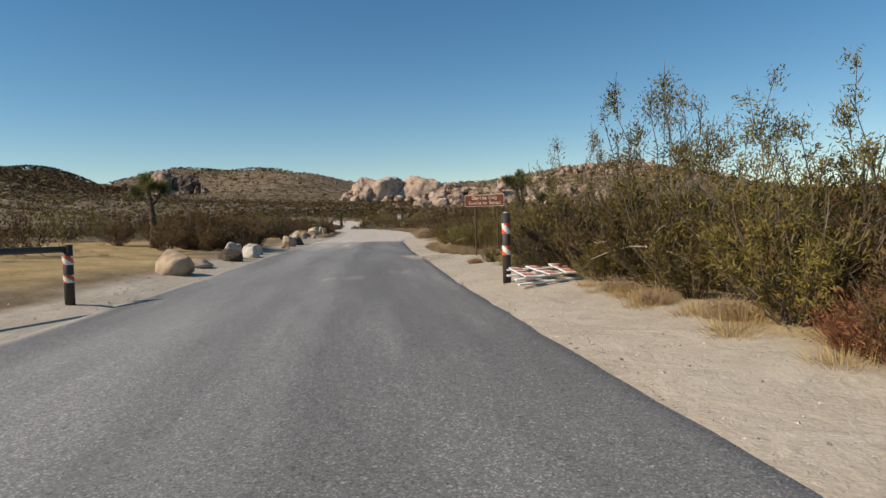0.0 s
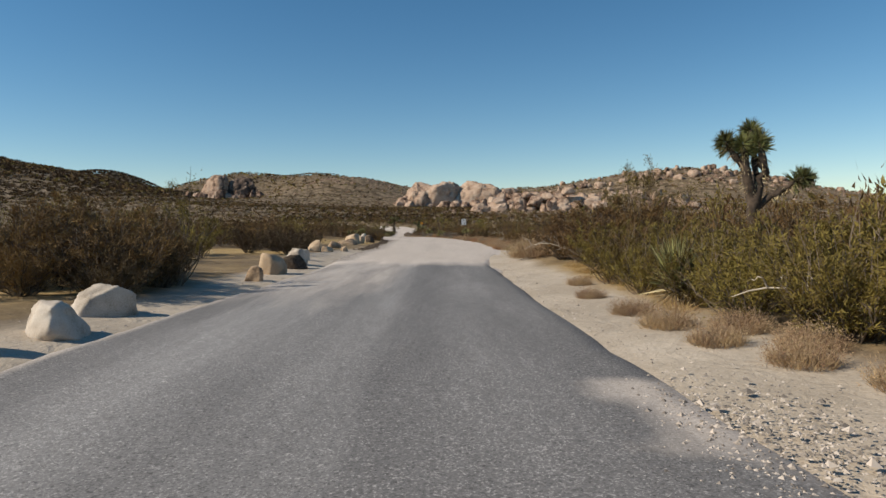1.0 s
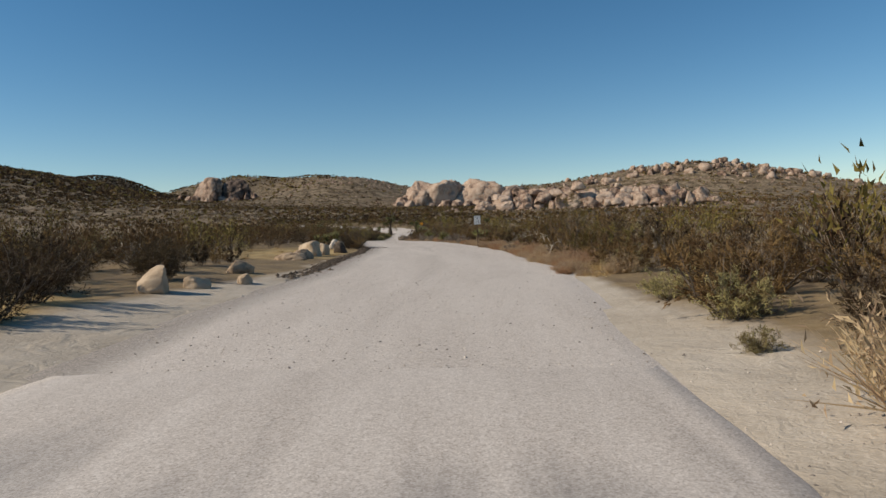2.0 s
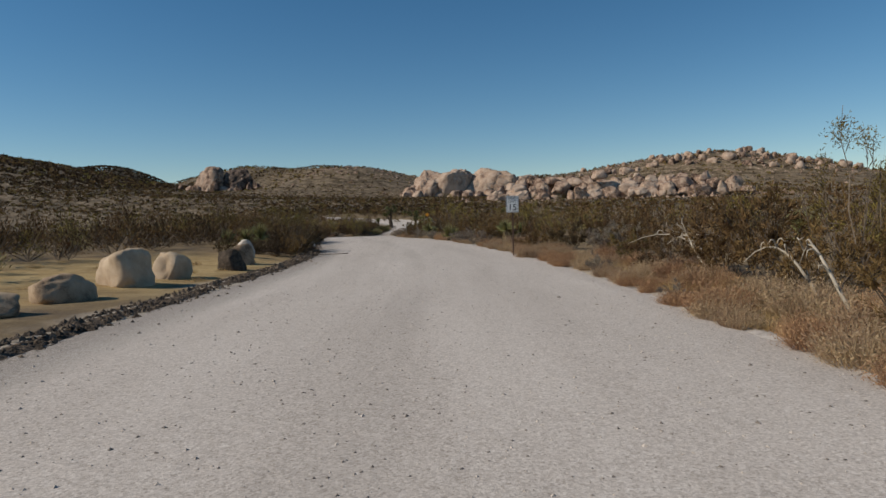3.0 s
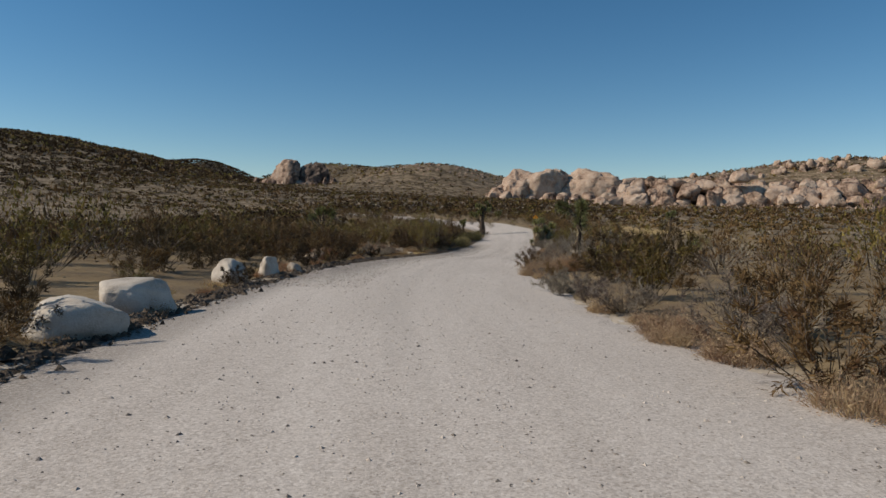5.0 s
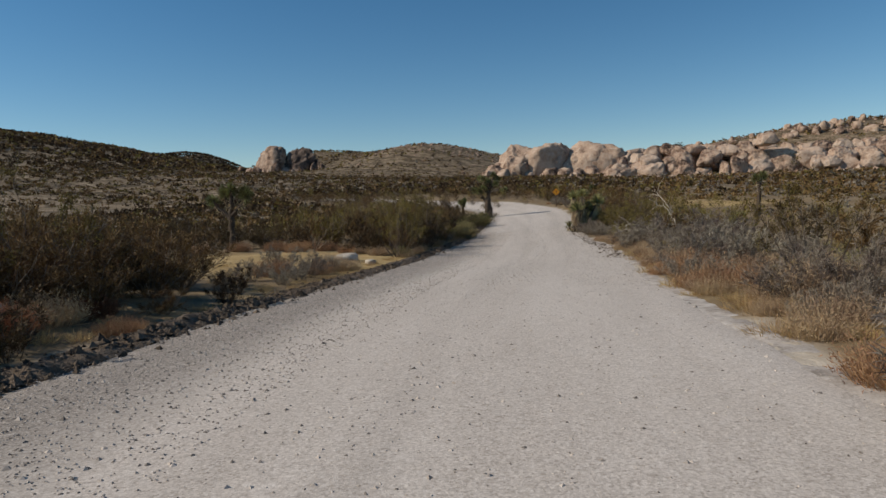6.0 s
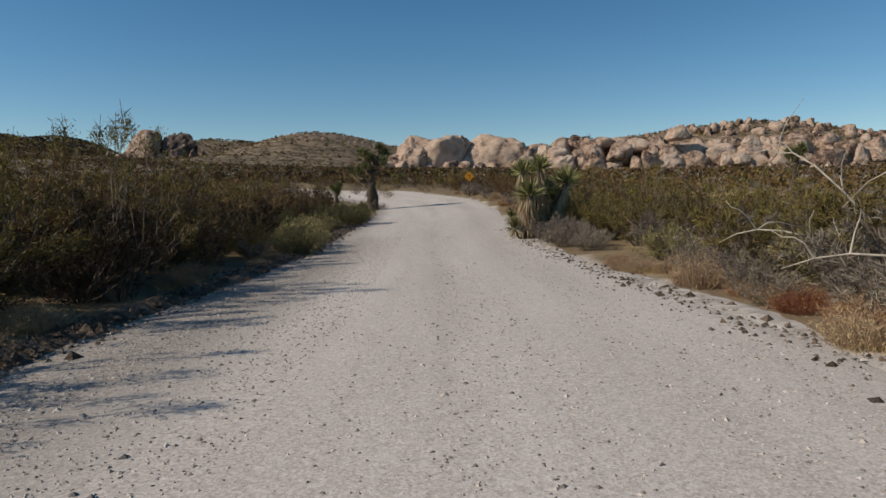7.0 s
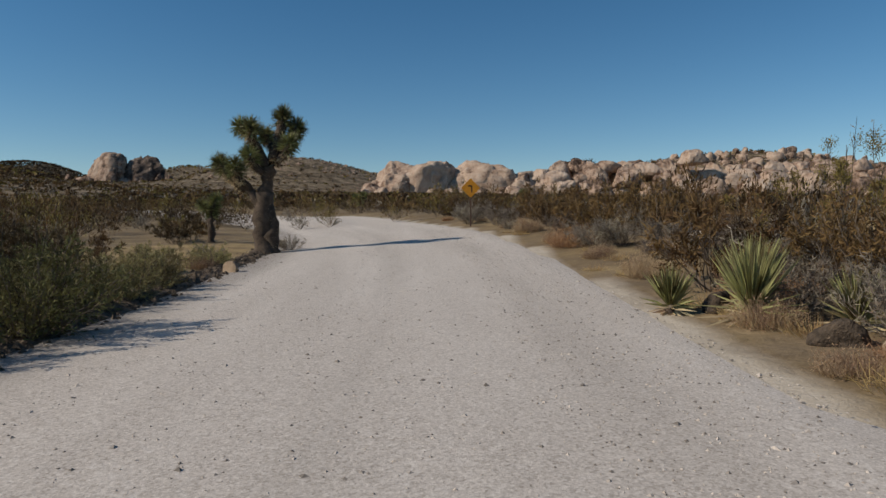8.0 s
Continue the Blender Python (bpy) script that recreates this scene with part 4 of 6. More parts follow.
def brown_sign():
    s = new("brown_sign")
    ax, ay, bx, by = 0.98, 22.72, 1.98, 22.2
    yaw = math.degrees(math.atan2(by - ay, bx - ax))
    za, zb = float(gz(ax, ay)), float(gz(bx, by))
    top = 2.18
    for px, py, pz in ((1.13, 22.67, za), (1.86, 22.31, zb)):
        part("post", box("post", 0.05, 0.04, top - pz + 0.3, Matrix.Translation((px, py, (top + pz - 0.3) / 2 + 0.0)) @ pose(0, 0, 0, 0, 0, yaw), M_POST, 0.006), s)
    cx, cy, cz = 1.44, 22.45, 1.985
    m = facing(cx, cy, cz, yaw)
    n = m.to_3x3() @ Vector((0, 0, 1))
    shift = Matrix.Translation(n * 0.03)
    part("border", rounded_plate("border", 1.47, 0.4, 0.012, 0.045, shift @ m, M_CREAM), s, "cream border")
    p = part("panel", rounded_plate("panel", 1.44, 0.37, 0.015, 0.04, Matrix.Translation(n * 0.033) @ m, M_BROWN), s)
    for txt, wx, wy in (("Day", -0.33, 0.085), ("Use", -0.02, 0.085), ("Only", 0.32, 0.085), ("Sunrise", -0.34, -0.085), ("to", 0.04, -0.085), ("Sunset", 0.4, -0.085)):
        part("word", letters(txt, 0.165, M_CREAM, Matrix.Translation(n * 0.05) @ m @ Matrix.Translation((wx, wy, 0))), p, "cream lettering")
    return tagged(s, "brown wooden sign with cream lettering on two thin posts", "sign")


brown_sign()


def speed_sign():
    s = new("speed_limit_sign")
    x, y = -5.66, 84.7
    z = float(gz(x, y))
    part("post", box("post", 0.055, 0.04, 2.4, Matrix.Translation((x, y + 0.02, z + 1.0)), M_POST, 0.004), s)
    m = facing(x, y - 0.02, 1.74, 7)
    n = m.to_3x3() @ Vector((0, 0, 1))
    p = part("panel", rounded_plate("panel", 0.46, 0.61, 0.006, 0.03, m, M_WHITE), s, "white panel")
    up = Matrix.Translation(n * 0.008) @ m
    for bx, by, bw, bh in ((0, 0.283, 0.4, 0.012), (0, -0.283, 0.4, 0.012), (0.207, 0, 0.012, 0.55), (-0.207, 0, 0.012, 0.55)):
        part("border", box("border", bw, bh, 0.002, up @ Matrix.Translation((bx, by, 0)), M_BLACK, 0), p)
    part("lettering", letters("SPEED", 0.12, M_BLACK, up @ Matrix.Translation((0, 0.2, 0))), p, "black lettering")
    part("lettering", letters("LIMIT", 0.12, M_BLACK, up @ Matrix.Translation((0, 0.085, 0))), p, "black lettering")
    part("lettering", letters("15", 0.33, M_BLACK, up @ Matrix.Translation((0, -0.13, 0))), p, "black lettering")
    return tagged(s, "white speed limit sign with black figures on a thin post", "sign")


speed_sign()


def yellow_sign():
    s = new("warning_sign")
    x, y = -23.5, 201.6
    z = float(gz(x, y))
    part("post", box("post", 0.06, 0.05, 2.1, Matrix.Translation((x, y + 0.03, z + 0.85)), M_POST, 0.004), s)
    m = facing(x, y - 0.02, z + 1.68, 5, 45)
    n = m.to_3x3() @ Vector((0, 0, 1))
    p = part("panel", rounded_plate("panel", 0.6, 0.6, 0.006, 0.04, m, M_YELLOW), s, "yellow diamond panel")
    up = Matrix.Translation(n * 0.008) @ facing(x, y - 0.02, z + 1.68, 5)
    part("arrow", box("arrow", 0.05, 0.26, 0.002, up @ Matrix.Translation((0.05, -0.06, 0)), M_BLACK, 0), p, "black curve arrow")
    part("arrow", box("arrow", 0.16, 0.05, 0.002, up @ Matrix.Translation((-0.03, 0.09, 0.003)), M_BLACK, 0), p, "black curve arrow")
    return tagged(s, "yellow diamond warning sign at the outside of the bend", "sign")


yellow_sign()
# ---- granite domes and boulder piles ----
def boulder(x, y, zc, sx, sy, sz, seed, rz=0.0, tilt=0.0, name="granite_boulder", label="rounded pinkish tan granite boulder", group="far boulder pile", sub=3, cuts=5, rough=0.13, round_=1.0, square=0.7, crack=0.13):
    ob = new(name, rock_mesh(seed, sx, sy, sz, M_GRANITE, cuts, sub, rough, True, round_, square, crack))
    ob.location, ob.rotation_euler = (x, y, zc), (0, radians(tilt), rz)
    return tagged(ob, label, "boulder", group)


def dome(x, y, top, wide, deep, foot, seed, tilt=0.0, rz=0.0, label="large rounded pink granite dome split by dark clefts", name="granite_dome", group="granite domes", **kw):
    """One great rounded rock whose foot is buried."""
    zc = foot + (top - foot) * 0.3
    o = {"cuts": 6, "sub": 5, "rough": 0.13, "round_": 0.9, "square": 0.6, "crack": 0.09, "gap": 0.07, "mat": M_GRANITE, **kw}
    ob = new(name, rock_mesh(seed, wide * 1.32, deep * 1.2, (top - zc) / 0.86, o["mat"], o["cuts"], o["sub"], o["rough"], True, o["round_"], o["square"], o["crack"], o["gap"]))
    ob.location, ob.rotation_euler = (x, y, zc), (0, radians(tilt), rz)
    return tagged(ob, label, "boulder", group)


# the great dome: rounded slabs leaning on one another
dome(-60.0, 495, 31.0, 10.5, 13, 12, 3, 12, 0.15, square=0.75)
dome(-42.5, 500, 34.0, 12.0, 14, 12, 4, 10, -0.1, square=0.7)
dome(-22.0, 504, 31.6, 13.5, 14, 12, 5, 4, 0.1)
dome(-8.0, 502, 29.5, 10.5, 12, 12, 6, 8, -0.2)
dome(4.5, 500, 26.5, 9.0, 12, 12, 7, -6, 0.2)
dome(15.0, 499, 22.5, 7.5, 11, 12, 8, 5)
dome(-70.5, 498, 23.5, 6.0, 9, 12, 9, 10, 0.4)
dome(-31.0, 502, 30.5, 7.0, 10, 11, 10, 14, 0.3, label="narrow granite slab at the foot of the dome")
dome(-52.0, 503, 30.0, 6.5, 9, 11, 11, 8, 0.1, label="narrow granite slab at the foot of the dome")
RB = np.random.default_rng(77)
for i in range(34):
    x = RB.uniform(-74, 14)
    y = RB.uniform(470, 488)
    s = RB.uniform(1.6, 4.2)
    boulder(x, y, float(gz(x, y)) + s * 0.3, s * RB.uniform(0.9, 1.5), s, s * RB.uniform(0.7, 1.1), 300 + i, RB.uniform(0, 6), RB.uniform(-15, 15), group="boulders below the dome", sub=3, round_=0.4)

# the nearer wall of blocks, tier on tier
n = 0
for tier, (y0, lift, s0) in enumerate(((334, 1.2, 2.9), (339, 4.4, 3.0), (344, 7.4, 2.6))):
    x = -13.0 + tier * 2
    while x < 92 - tier * 8:
        s = s0 * RB.uniform(0.62, 1.3)
        crest = np.interp(x, [-14, -6, 0, 8, 20, 30, 45, 70, 95], [0.35, 0.8, 1.05, 1.1, 0.95, 0.9, 0.85, 0.8, 0.5])
        y = y0 + RB.uniform(-2.5, 2.5) - 0.06 * abs(x - 30)
        zc = 8.0 + 0.02 * (x - 10) + lift * crest + RB.uniform(-0.6, 0.6)
        wx = s * RB.uniform(0.95, 1.8)
        boulder(x, y, zc, wx, s * 1.25, s * RB.uniform(0.85, 1.25), 400 + n, RB.uniform(-0.4, 0.4), RB.uniform(-16, 16), group="wall of boulders", sub=4, cuts=9, round_=0.12, rough=0.13, square=RB.uniform(0.5, 0.75), crack=0.12)
        n += 1
        x += wx * RB.uniform(1.25, 1.7)
boulder(31.2, 335, 17.4, 3.9, 3.2, 2.1, 399, 0.1, -3, label="flat-topped tan granite block on the boulder wall", group="wall of boulders", cuts=8, round_=0.3)

for i, x in enumerate((3, 7.5, 11.5, 16, 20.5, 25)):
    boulder(x, 348, 14.6, 3.4, 3.2, 3.4, 480 + i, 0.3 * i, 6 - 3 * i, group="wall of boulders", sub=4, cuts=7, round_=0.4, square=0.6)

# the hill of boulders behind, with its pinnacle
for i in range(95):
    x = RB.normal(150, 58)
    y = RB.normal(575, 16) - 0.05 * abs(x - 150)
    s = RB.uniform(1.3, 3.4)
    boulder(x, y, float(gz(x, y)) + s * 0.35, s * RB.uniform(0.9, 1.5), s, s * RB.uniform(0.8, 1.3), 600 + i, RB.uniform(0, 6), RB.uniform(-20, 20), group="boulders on the hill", sub=3, cuts=7, round_=0.4)
g = float(gz(131, 570))
boulder(131, 570, (45.5 + g) / 2, 1.9, 1.9, (46.5 - g) / 2, 699, 0, 4, square=0.8, label="slender granite pinnacle on the hill crest", group="boulders on the hill", cuts=7)

# the far pile on the left hill: a leaning egg of rock, a twin behind it and a broken crag, both with shade put into
# their dark granite colour
dome(-247, 574, 46.0, 10.0, 13, 22, 21, 8, 0.3, "rounded pink granite outcrop leaning to one side", group="far boulder pile", square=0.8, round_=1.3, cuts=5, rough=0.1)
dome(-230, 580, 46.5, 10.5, 13, 22, 22, 8, 0.5, "broad granite outcrop dark with desert varnish", group="far boulder pile", mat=M_SHADED_GRANITE)
dome(-215, 578, 38.6, 5.2, 8, 22, 23, -4, 0.2, "jagged dark granite crag beside the outcrop", group="far boulder pile", mat=M_SHADED_GRANITE, crack=0.14, gap=0.16, cuts=10, round_=0.1)
for i, (x, y, top, w, tl) in enumerate(((-258, 571, 36.5, 6.0, 12), (-265.5, 571, 34.5, 4.2, 0), (-272, 572, 34.5, 3.6, 8), (-277.5, 573, 34, 3.0, 0), (-253, 564, 34, 4.2, 10), (-240.5, 564, 36, 5.4, 8), (-232.5, 565, 34.5, 4.2, -6), (-224, 566, 36, 2.4, 6), (-221, 571, 37, 2.6, -8), (-209, 574, 34, 3.4, 4), (-213.5, 567, 34, 2.2, -10), (-206, 569, 33, 3.2, 0), (-200, 570, 31.5, 3, 6), (-219, 564, 31.5, 2.8, 0), (-227, 562, 30.5, 2.4, 0), (-246, 561, 31, 2.8, 5), (-193, 571, 30, 2.2, 0))):
    dome(x, y, top, w, w * 1.1, 22, 720 + i, tl, 0.4 * i, "tan granite boulder at the foot of the outcrop", "granite_boulder", "far boulder pile", sub=4, cuts=8, round_=0.3, crack=0.1, gap=0.12)

# ---- joshua trees ----
joshua_tree(-30.1, 193.6, [([(0, 0, 0), (-0.08, 0, 0.9), (0.0, 0, 2.0)], 0.33, 0.27), ([(0.3, -0.1, 0), (0.26, -0.05, 0.8), (0.12, 0, 1.6)], 0.2, 0.16), ([(0, 0, 1.5), (-0.5, 0.1, 2.0), (-1.15, 0.1, 2.5), (-1.45, 0.1, 2.95)], 0.19, 0.1), ([(0, 0, 1.9), (0.1, 0, 2.6), (-0.15, 0.1, 3.3), (-0.75, 0.1, 4.1)], 0.22, 0.1),
                            ([(0.05, 0, 2.4), (0.35, -0.1, 3.1), (0.5, 0, 3.7), (0.62, 0, 4.4)], 0.2, 0.1), ([(0.3, 0, 3.0), (0.15, 0.3, 3.5), (-0.05, 0.3, 3.85)], 0.14, 0.09), ([(0.5, 0, 3.3), (0.85, 0.1, 3.6), (1.0, 0.1, 4.05)], 0.14, 0.09), ([(-0.5, 0.1, 2.1), (-0.8, -0.2, 2.5), (-0.85, -0.2, 2.8)], 0.12, 0.09),
                            ([(-0.15, 0.1, 3.3), (-0.35, -0.3, 3.7), (-0.3, -0.35, 4.0)], 0.12, 0.09), ([(0.4, 0, 2.9), (0.75, -0.3, 3.2), (0.9, -0.35, 3.5)], 0.12, 0.09), ([(0.1, 0, 2.5), (-0.3, -0.25, 2.9), (-0.35, -0.3, 3.15)], 0.12, 0.09)], "tall branching joshua tree standing on the road edge", 3, 0.42, 230)
joshua_tree(-14.3, 32.2, [([(0, 0, 0), (0.03, 0, 1.1), (-0.05, 0, 2.2)], 0.17, 0.13), ([(0, 0, 2.0), (-0.15, 0, 2.8), (-0.2, 0, 3.4)], 0.12, 0.08), ([(0, 0, 2.2), (0.4, 0, 2.6), (0.62, 0, 3.0)], 0.1, 0.07), ([(0, 0, 2.1), (-0.5, 0.2, 2.5), (-0.75, 0.1, 2.8)], 0.1, 0.07),
                          ([(-0.15, 0, 2.7), (0.1, -0.2, 3.1)], 0.09, 0.07), ([(-0.1, 0, 2.6), (-0.4, 0.2, 3.1)], 0.09, 0.07)], "single-trunked joshua tree with a dark compact crown", 4, 0.46)
joshua_tree(4.35, 36.6, [([(0, 0, 0), (0.05, 0, 1.0), (0, 0, 1.7)], 0.2, 0.16), ([(0, 0, 1.6), (-0.15, 0, 2.4), (-0.25, 0, 3.1)], 0.14, 0.08), ([(0.05, 0, 1.6), (0.25, 0, 2.4), (0.15, 0, 3.2)], 0.13, 0.08), ([(-0.1, 0, 2.4), (-0.5, 0.1, 2.9), (-0.65, 0.1, 3.2)], 0.1, 0.07),
                         ([(0.1, 0, 2.3), (0.1, 0.3, 3.0), (0.05, 0.3, 3.5)], 0.1, 0.07), ([(0.1, 0, 1.5), (0.7, 0, 1.9), (1.2, -0.1, 2.2)], 0.11, 0.07)], "forked joshua tree with a pale green crown", 5, 0.36)
joshua_tree(-37.2, 155.5, [([(0, 0, 0), (0.02, 0, 1.0), (0, 0, 1.7)], 0.17, 0.14), ([(0, 0, 1.6), (-0.6, 0, 2.1), (-0.95, 0, 2.5)], 0.11, 0.07), ([(0, 0, 1.7), (0.1, 0, 2.4), (0.05, 0, 3.0)], 0.12, 0.07), ([(0, 0, 1.7), (0.6, 0, 2.2), (0.9, 0, 2.7)], 0.11, 0.07), ([(0, 0, 1.7), (-0.3, 0.2, 2.5), (-0.4, 0.2, 2.9)], 0.1, 0.07),
                           ([(0.3, 0, 1.9), (0.5, 0.3, 2.5), (0.6, 0.3, 2.9)], 0.1, 0.07)], "dark branching joshua tree in a dry grass clearing", 6, 0.4)
joshua_tree(-15.9, 130.5, [([(0, 0, 0), (0.05, 0, 1.0), (0.1, 0, 1.9)], 0.13, 0.1), ([(0.1, 0, 1.8), (-0.3, 0, 2.2), (-0.6, 0, 2.35)], 0.08, 0.06), ([(0.1, 0, 1.8), (0.15, 0, 2.4)], 0.08, 0.06)], "slender young joshua tree with a drooping head", 7, 0.3)
joshua_tree(-6.8, 182.2, [([(0, 0, 0), (0, 0, 1.2), (0.05, 0, 2.4)], 0.16, 0.12), ([(0, 0, 2.2), (-0.2, 0, 2.9)], 0.1, 0.07), ([(0, 0, 2.2), (0.3, 0, 3.1)], 0.1, 0.07)], "joshua tree with a single pale trunk", 8, 0.42)
joshua_tree(-33.6, 198.0, [([(0, 0, 0), (0, 0, 0.8), (0.05, 0, 1.3)], 0.13, 0.11), ([(0, 0, 1.2), (0.2, 0, 1.7)], 0.09, 0.07), ([(0, 0, 1.2), (-0.3, 0, 1.5)], 0.09, 0.07)], "small stunted joshua tree behind the larger one", 9, 0.34)
joshua_tree(-33, 230, [([(0, 0, 0), (0, 0, 1.0)], 0.15, 0.11), ([(0, 0, 0.9), (0.3, 0, 1.6)], 0.1, 0.07), ([(0, 0, 0.9), (-0.4, 0, 1.5)], 0.1, 0.07)], "low joshua tree beyond the bend", 10, 0.42)
joshua_tree(-19.6, 222, [([(0, 0, 0), (0, 0, 0.9)], 0.14, 0.11), ([(0, 0, 0.8), (0.1, 0, 1.4)], 0.1, 0.07)], "low joshua tree beyond the bend", 12, 0.4)

# ---- yuccas ----
yucca(0.55, 29.6, [(0, 0, 0.3, 1.0), (0.35, 0.3, 0.2, 0.8)], "yellow-green mojave yucca in the roadside grass", 1)
yucca(-16.9, 89.0, [(0, 0, 0.5, 1.0), (-0.8, 0.4, 0.4, 0.9)], "dark green mojave yucca among bushes", 2)
yucca(-18.2, 88.5, [(0, 0, 0.3, 0.9)], "dark green mojave yucca among bushes", 3)
yucca(-5.95, 95.3, [(0, 0, 0.62, 0.92), (0.75, 0.1, 0.45, 0.75)], "mojave yucca with pale dead leaves", 4)
yucca(-7.6, 104.0, [(0, 0, 0.3, 0.9), (-0.6, 0.3, 0.2, 0.8), (0.8, 0.2, 0.3, 0.9)], "clump of green mojave yucca", 5)
yucca(-9.6, 101.6, [(0, 0, 0.25, 1.1), (0.35, 0.4, 0.2, 0.9)], "mojave yucca at the road edge", 6)
yucca(-11.7, 108.4, [(0, 0, 0.6, 0.9), (0.4, 0.4, 0.3, 0.75)], "mojave yucca with a bleached skirt of dead leaves", 7, 0.6)
yucca(-20.85, 171.1, [(0.15, 0.0, 1.5, 1.05), (0.5, 0.15, 2.45, 0.85), (-0.1, 0.25, 2.35, 0.8), (1.5, 0.8, 1.95, 1.05), (1.1, 0.9, 1.35, 0.9), (0.75, 0.6, 1.7, 0.8), (-0.4, -0.1, 0.35, 0.6)], "tall many-headed mojave yucca with hanging dead leaves", 8, 0.62, 0.045)
yucca(-20.9, 181.9, [(0, 0, 0.12, 0.72)], "small green mojave yucca at the road edge", 9)
yucca(-20.2, 181.0, [(0, 0, 0.15, 1.0), (0.25, 0.5, 0.35, 0.85)], "mojave yucca with stiff upright leaves", 10, 0.68)
yucca(-19.3, 180.4, [(0, 0, 0.1, 0.8)], "dry mojave yucca beside the road", 11)
yucca(-20.1, 172.0, [(0.2, -0.4, 0.3, 0.9)], "mojave yucca below the taller one", 12)
yucca(-11.5, 168, [(0, 0, 0.4, 0.9), (0.5, 0.2, 0.5, 0.8)], "mojave yucca in the scrub", 13)
yucca(1.2, 77, [(0, 0, 0.4, 1.0)], "mojave yucca behind dry grass", 14)
yucca(-9, 148, [(0, 0, 0.5, 1.0)], "mojave yucca in the scrub", 15)

# ---- rocks along the road: x, y, width, height ----
ROCKS_ENTRANCE = ((-7.55, 18.2, 1.15, 0.62, "t"), (-7.85, 20.6, 1.0, 0.22, "t"), (-8.0, 24.3, 0.95, 0.4, "m"), (-8.25, 25.6, 0.55, 0.62, "w"), (-7.95, 26.9, 0.85, 0.42, "w"), (-8.5, 28.7, 0.95, 0.48, "w"), (-8.6, 35.4, 0.5, 0.35, "t"), (-8.95, 37.9, 0.75, 0.62, "t"), (-9.05, 40.3, 0.95, 0.42, "m"), (-9.5, 41.9, 0.9, 0.5, "w"), (-10.2, 44.6, 0.85, 0.46, "w"), (-12.0, 53.2, 0.85, 0.55, "t"), (-11.8, 54.8, 0.6, 0.3, "t"), (-11.2, 56.5, 0.5, 0.3, "t"), (-12.6, 59.5, 0.8, 0.45, "t"))
ROCKS_BEND = ((-14.4, 70.2, 1.5, 0.36, "t"), (-14.5, 72.6, 1.0, 0.55, "t"), (-14.95, 75.3, 1.35, 0.8, "t"), (-14.85, 77.3, 0.95, 0.8, "t"), (-14.3, 80.0, 0.75, 0.6, "m"), (-14.9, 82.4, 0.75, 0.65, "t"), (-15.9, 84.8, 0.7, 0.6, "w"), (-16.8, 95.6, 0.8, 0.35, "w"), (-18.8, 99.3, 0.8, 0.4, "t"), (-18.0, 96.4, 1.3, 0.5, "t"), (-19.4, 100.4, 0.6, 0.3, "w"), (-20.2, 105.6, 1.1, 0.5, "m"), (-20.7, 107.9, 0.9, 0.5, "m"), (-21.6, 111.6, 1.35, 0.5, "w"), (-22.1, 113.3, 1.1, 0.5, "w"))
ROCKS_DIP = ((-23.5, 118.4, 0.7, 0.6, "w"), (-23.7, 120.6, 0.6, 0.5, "w"), (-23.9, 122.6, 0.45, 0.3, "w"), (-26.4, 129.4, 0.7, 0.28, "t"), (-26.8, 130.9, 0.5, 0.4, "t"), (-27.3, 132.8, 0.5, 0.45, "t"), (-28.8, 149.1, 0.8, 0.28, "w"), (-27.6, 148.4, 0.4, 0.18, "w"), (-20.3, 181.9, 0.35, 0.28, "m"), (-19.9, 179.7, 0.5, 0.25, "m"), (-19.5, 179.3, 0.4, 0.2, "t"), (-29.0, 187.6, 0.35, 0.25, "t"))
for i, (x, y, w, h, k) in enumerate(ROCKS_ENTRANCE + ROCKS_BEND + ROCKS_DIP):
    mt, lb = {"t": (M_ROCK, "pale tan angular granite rock beside the road"), "w": (M_WHITEROCK, "whitish granite rock beside the road"), "m": (M_CLOD, "brown weathered rock beside the road")}[k]
    rock(x, y, w * 1.12, h * 1.12, 40 + i, mt, lb)


# ---- dead limbs ----
def dead_limb(x, y, length, seed, rz, label="bleached dead branch lying in the scrub", lift=0.3):
    r = np.random.default_rng(seed)
    root = new("dead_branch")
    root.location, root.rotation_euler = (x, y, float(gz(x, y)) + 0.05), (0, 0, rz)
    k = np.linspace(0, 1, 8)
    main = np.stack([k * length, 0.12 * length * np.sin(k * 4 + seed), lift * length * np.sin(k * 2.4)], -1)
    part("limb", mesh_of("limb", *tubes(main[None], (0.026 * (1 - 0.75 * k))[None], 6), M_DEADWOOD, True), root)
    for j in range(5):
        b = main[1 + j + int(r.integers(0, 2))]
        d = np.array([r.uniform(-0.5, 1), r.uniform(-1, 1), r.uniform(-0.2, 1.2)])
        q = np.linspace(0, 1, 5)[:, None]
        P = b + d / np.linalg.norm(d) * q * length * r.uniform(0.12, 0.34) + np.stack([0 * q, 0.1 * np.sin(q * 3), 0.08 * np.sin(q * 5)], -1)[:, 0]
        part("twig", mesh_of("twig", *tubes(P[None], np.linspace(0.014, 0.004, 5)[None], 5), M_DEADWOOD, True), root)
    return tagged(root, label, "branch", "dead branches")


